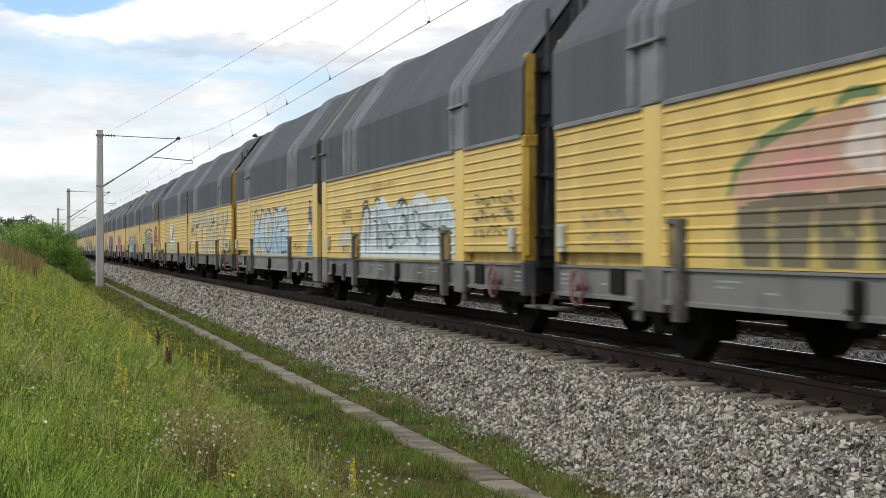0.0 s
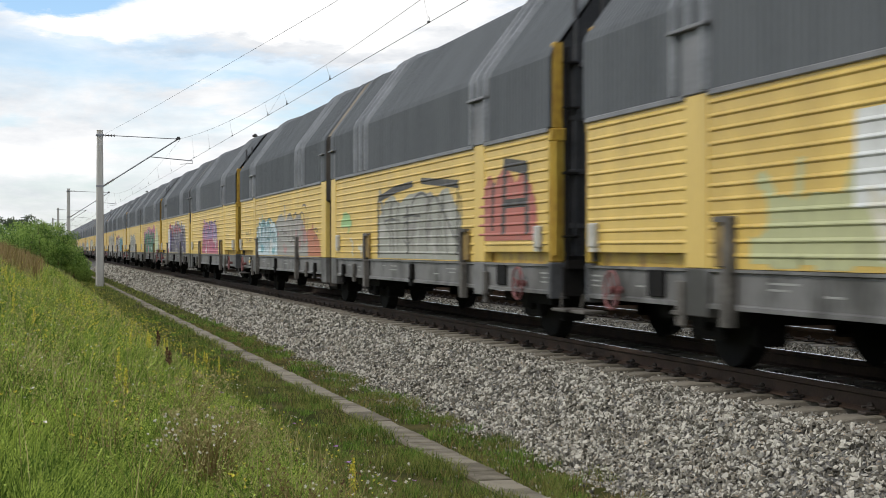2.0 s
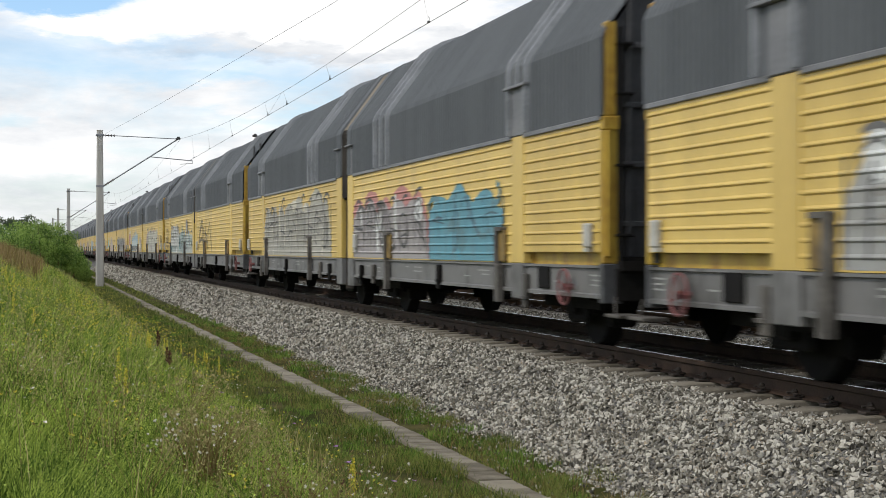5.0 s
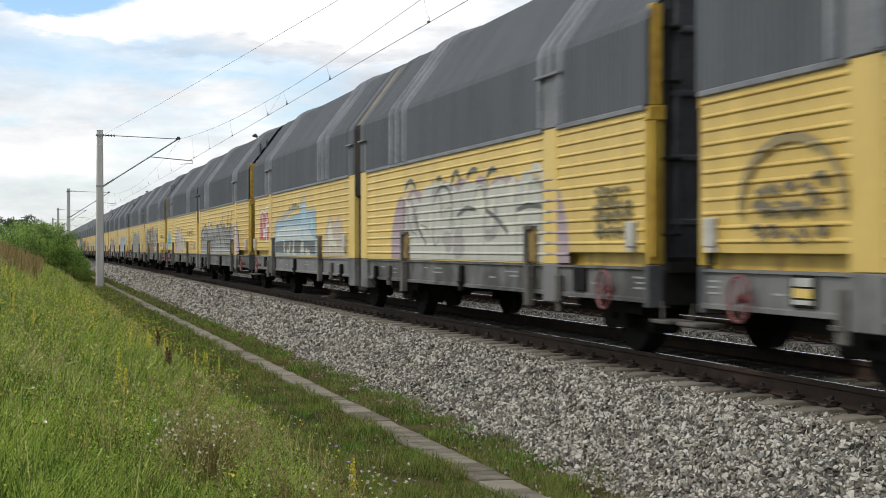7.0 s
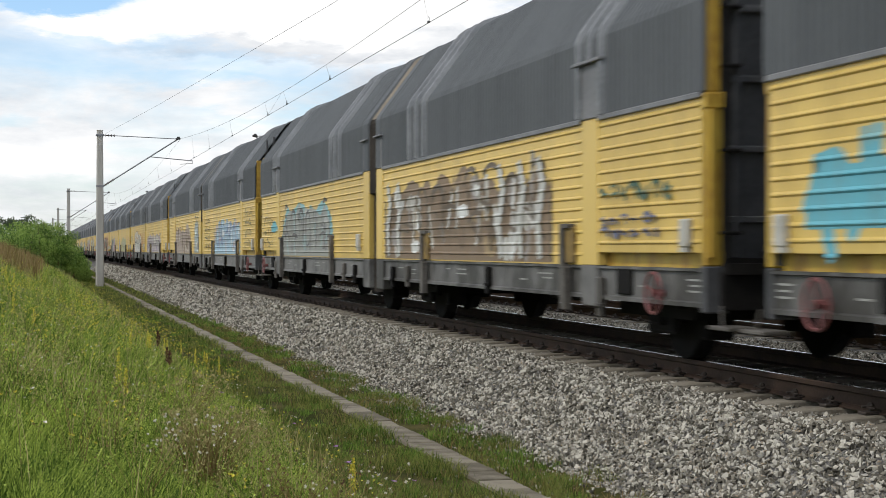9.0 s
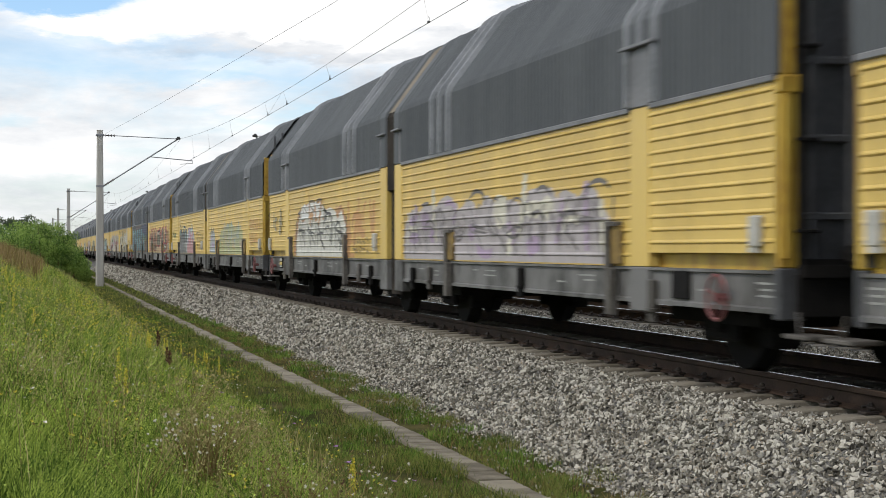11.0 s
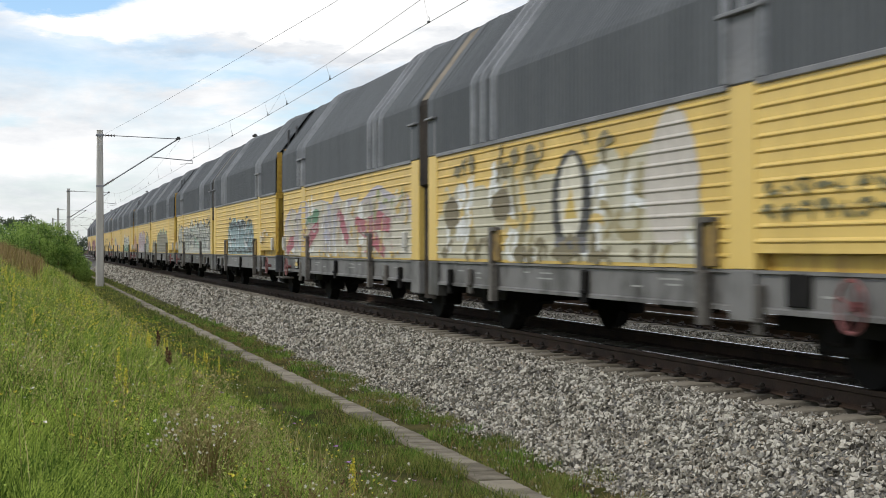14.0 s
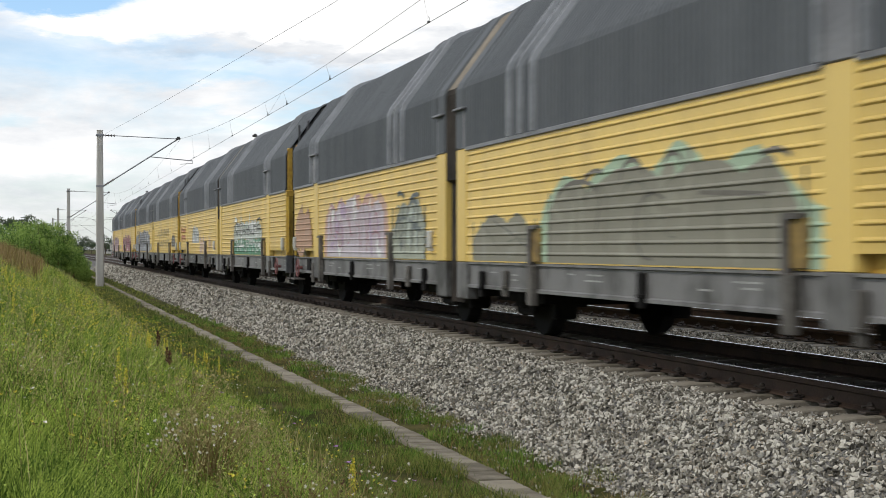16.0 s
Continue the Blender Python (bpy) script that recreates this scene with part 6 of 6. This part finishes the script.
def build_spire(x, y, h):
    root = new("yellow_spire_plant")
    root.location = (x, y, float(ground_z(x, y)))
    tagged(root, "slender plant with a spire of yellow flowers", "plant", "yellow flower spires")
    part("stem", tube((0, 0, -0.03), (0, 0.01, h), 0.006, 0.003, 6), GRASS, root)
    r = np.random.default_rng(int(x * 100 + y * 10) % 1000 + 7)
    zz = np.linspace(h * 0.6, h, 9)
    ob = leaf_cloud("flower_spire", [(0, 0, q) for q in zz], 0.02 * np.linspace(1, 0.3, 9) + 0.004, [14] * 9, 0.008, YFLOWER, r)
    ob.parent = root


def build_thistle(x, y, h, w, k, seed, material, label, size=0.009, tuft=0.014):
    """A spent, branching clump with many small seed heads."""
    root = new("seed_head_plant")
    root.location = (x, y, float(ground_z(x, y)))
    tagged(root, label, "plant", "seed head plants")
    r = np.random.default_rng(seed)
    bm = bmesh.new()
    tips = []
    for i in range(k):
        a, q = r.uniform(0, 6.28), r.uniform(0.1, 1) ** 0.6
        top = Vector((math.cos(a) * w * q, math.sin(a) * w * q, h * r.uniform(0.6, 1.0)))
        knee = Vector((top.x * 0.35, top.y * 0.35, top.z * 0.55))
        add_tube(bm, (top.x * 0.1, top.y * 0.1, -0.02), knee, 0.0013, 0.0011, 4)
        add_tube(bm, knee, top, 0.0011, 0.0008, 4)
        tips.append(tuple(top))
    part("stem", bm, RUSSET, root)
    ob = leaf_cloud("seed_head", tips, [tuft] * k, [14] * k, size, material, r)
    ob.parent = root
    tagged(ob, kind="stuff")


meadow()
flowers()
for x, y, h in ((0.69, 9.3, 0.70), (0.715, 8.95, 0.635), (0.735, 9.0, 0.625), (-0.25, 36.0, 0.8), (0.1, 41.0, 0.85), (0.5, 38.0, 0.8), (0.75, 33.0, 0.7), (-0.9, 52.0, 0.9), (-0.2, 55.0, 0.9), (0.2, 30.0, 0.75)):
    build_dock(x, y, h)
for x, y, h in ((0.49, 9.64, 0.50), (0.55, 9.9, 0.38), (-0.4, 22.0, 0.5), (-0.3, 22.5, 0.45), (2.3, 21.5, 0.35), (2.35, 22.3, 0.33), (2.1, 18.3, 0.45), (1.75, 8.6, 0.42), (1.68, 8.3, 0.4), (-0.2, 14.6, 0.42), (-0.02, 14.4, 0.36), (0.95, 16.3, 0.42), (1.28, 18.5, 0.45), (1.33, 18.8, 0.40), (1.53, 19.2, 0.42), (1.6, 19.6, 0.4), (1.96, 21.7, 0.42), (1.88, 18.9, 0.44)):
    build_spire(x, y, h)
build_thistle(0.70, 7.2, 0.44, 0.24, 46, 3, WFLOWER, "spent brown thistle clump with white fluffy heads", 0.0055, 0.006)
build_thistle(0.80, 7.4, 0.48, 0.26, 90, 14, STRAW, "dry pale seeding plant in the meadow", 0.006)
build_thistle(0.92, 7.9, 0.46, 0.30, 60, 4, STRAW, "dry pale seeding plant in the meadow")
build_thistle(1.05, 11.0, 0.45, 0.35, 60, 6, STRAW, "dry pale seeding plant in the meadow")
for x, y, h, w, k, seed in ((0.15, 6.4, 0.44, 0.2, 16, 31), (0.38, 5.9, 0.40, 0.22, 18, 32), (0.9, 6.1, 0.44, 0.3, 30, 33), (1.25, 7.6, 0.44, 0.3, 30, 34), (0.35, 7.6, 0.42, 0.25, 16, 35), (1.6, 7.9, 0.42, 0.25, 26, 36), (-0.1, 8.6, 0.44, 0.3, 20, 37)):
    build_thistle(x, y, h, w, k, seed, RUSSET, "thin brown stalks with small spent heads", 0.004, 0.006)
build_thistle(1.16, 6.5, 0.50, 0.28, 36, 8, DOCK, "knapweed with brown spent heads", 0.004, 0.006)
build_thistle(1.42, 7.0, 0.48, 0.30, 34, 9, WFLOWER, "spent brown thistle clump with white heads", 0.0055, 0.006)


# ---- loose pieces: sleepers, slabs, stones ----
def stone_shapes(k, r):
    """Angular broken stones as hulls: vertex and triangle arrays."""
    out = []
    for i in range(k):
        bm = bmesh.new()
        for p in r.normal(size=(9, 3)):
            p = p / np.linalg.norm(p) * r.uniform(0.75, 1.1) * np.array([1.1, r.uniform(0.6, 0.95), r.uniform(0.42, 0.7)])
            bm.verts.new(p)
        res = bmesh.ops.convex_hull(bm, input=bm.verts[:])
        drop = [g for g in res["geom_interior"] if isinstance(g, bmesh.types.BMVert)]
        bmesh.ops.delete(bm, geom=drop, context="VERTS")
        bmesh.ops.triangulate(bm, faces=bm.faces[:])
        bm.verts.index_update()
        out.append((np.array([vv.co[:] for vv in bm.verts]), np.array([[q.index for q in f.verts] for f in bm.faces])))
        bm.free()
    return out


def turns(n, r):
    q = r.normal(size=(n, 4))
    q /= np.linalg.norm(q, axis=1)[:, None]
    w, x, y, z = q.T
    return np.stack([1 - 2 * (y * y + z * z), 2 * (x * y - z * w), 2 * (x * z + y * w), 2 * (x * y + z * w), 1 - 2 * (x * x + z * z), 2 * (y * z - x * w),
                     2 * (x * z - y * w), 2 * (y * z + x * w), 1 - 2 * (x * x + y * y)], 1).reshape(n, 3, 3)


SHAPES = stone_shapes(10, rng)


def strew(name, x, y, z, s, label):
    V, F, off = [], [], 0
    kind = rng.integers(0, len(SHAPES), len(x))
    for k, (sv, sf) in enumerate(SHAPES):
        m = kind == k
        n = int(m.sum())
        R = turns(n, rng)
        P = np.einsum("nij,vj->nvi", R, sv) * s[m][:, None, None] + np.stack([x[m], y[m], z[m]], 1)[:, None, :]
        V.append(P.reshape(-1, 3))
        F.append((sf[None] + (np.arange(n) * len(sv))[:, None, None] + off).reshape(-1, 3))
        off += n * len(sv)
    F = np.concatenate(F)
    return cloud_mesh(name, np.concatenate(V), F.ravel(), np.full(len(F), 3), STONE)


def ballast_stones():
    X, Y, S = [], [], []
    for y0, y1, den, a, b in ((7.8, 16, 1450, .019, .033), (16, 26, 960, .021, .035), (26, 44, 430, .027, .045), (44, 80, 190, .038, .058), (80, 140, 60, .055, .085)):
        for x0, x1, k in ((4.45, 5.80, 1.0), (8.25, 9.70, 0.9 if y0 < 30 else 0.35)):
            x, y = scatter(x0, x1, y0, y1, den * k)
            X.append(x), Y.append(y), S.append(rng.uniform(a, b, len(x)) * rng.choice([0.75, 1, 1, 1.25], len(x)))
        x, y = scatter(5.8, 8.2, y0, y1, den * 0.22)
        X.append(x), Y.append(y), S.append(rng.uniform(a, b, len(x)))
    x, y = cat_xy([scatter(4.2, 4.55, 9, 30, 130), scatter(2.5, 3.5, 8.5, 17, 150, 0.12), scatter(3.86, 4.5, 9, 25, 130, 0.05)])
    X.append(x), Y.append(y), S.append(rng.uniform(.008, .028, len(x)))
    X, Y, S = np.concatenate(X), np.concatenate(Y), np.concatenate(S)
    edge = np.array([noise.noise(Vector((0.0, b * 1.3, 5.0))) for b in Y]) * 0.13
    keep = (X > 4.58 + edge) | (S < 0.028)
    X, Y, S = X[keep], Y[keep], S[keep]
    Z = np.maximum(bed_z(X), ground_z(X, Y)) + S * rng.uniform(0.05, 0.5, len(X))
    inside = (X > 5.72) & (X < 8.28)
    Z = np.where(inside, np.minimum(Z, -0.215), Z)
    ob = strew("stones", X, Y, Z, S, "")
    ob.parent = BALLAST
    tagged(ob, "broken grey granite stones", kind="stuff")
    # single stones on the flank that passes nearest
    meshes = []
    for sv, sf in SHAPES[:6]:
        me = bpy.data.meshes.new("stone")
        me.from_pydata((sv * 0.028).tolist(), [], sf.tolist())
        me.materials.append(LONESTONE)
        meshes.append(me)
    for i in range(290):
        ob = new("stone", meshes[i % 6])
        x, y = rng.uniform(4.72, 5.7), rng.uniform(10.2, 14.0)
        ob.location = (x, y, float(bed_z(x)) + 0.016)
        ob.rotation_euler = rng.uniform(0, 6.28, 3)
        ob.parent = BALLAST


def sleepers():
    me, cl = sleeper_mesh(), fastening_mesh()
    for track, y0, k, clips in ((TRACK, 5.0, 200, 110), (TRACK2, 14.0, 150, 70)):
        for i in range(k):
            ob = new("sleeper", me)
            ob.location = (0, y0 + 0.6 * i, 0)
            ob.parent = track
            if i < clips:
                for x, turn in ((-GAUGE, 0), (-GAUGE, 1)) if track is TRACK else ((-GAUGE, 0),):
                    c = new("rail_fastening", cl)
                    c.parent = ob
                    c.location = (x, 0, 0)
                    c.rotation_euler = (0, 0, math.pi * turn)


def slabs():
    root = new("cable_trough_path")
    tagged(root, "narrow strip of grey concrete trough slabs in the turf", "path", kind="structure")
    shapes = []
    for k in range(4):
        bm = box(-0.15, 0.15, -0.243, 0.243, -0.06, 0.0, bevel=0.008)
        for vv in bm.verts:
            vv.co += Vector((rng.uniform(-1, 1), rng.uniform(-1, 1), rng.uniform(-1, 1))) * 0.003
        me = bpy.data.meshes.new("slab")
        bm.to_mesh(me)
        bm.free()
        me.materials.append(SLAB)
        shapes.append(me)
    for i in range(290):
        ob = new("slab", shapes[i % 4])
        ob.location = (3.70 + 0.01 * math.sin(i * 0.7) + rng.uniform(-0.006, 0.006), 8.0 + 0.5 * i, -0.842 + rng.uniform(-0.006, 0.006))
        ob.rotation_euler = (rng.uniform(-0.012, 0.012), rng.uniform(-0.02, 0.02), rng.uniform(-0.015, 0.015))
        ob.parent = root


sleepers()
slabs()
ballast_stones()


def ahead(t):
    """How far the train has rolled by t seconds."""
    return 27.988 * t + 0.0101 * t * t


def motions():
    times = [k * 0.5 for k in range(33)]
    for n, root in UNITS.items():
        # at odd half seconds the train is a fiftieth of a second behind
        walk(root, [(t, pose(TC, 16.437 + PITCH * n - ahead(t - 0.02 * (round(t * 2) % 2)), 0)) for t in times])


motions()
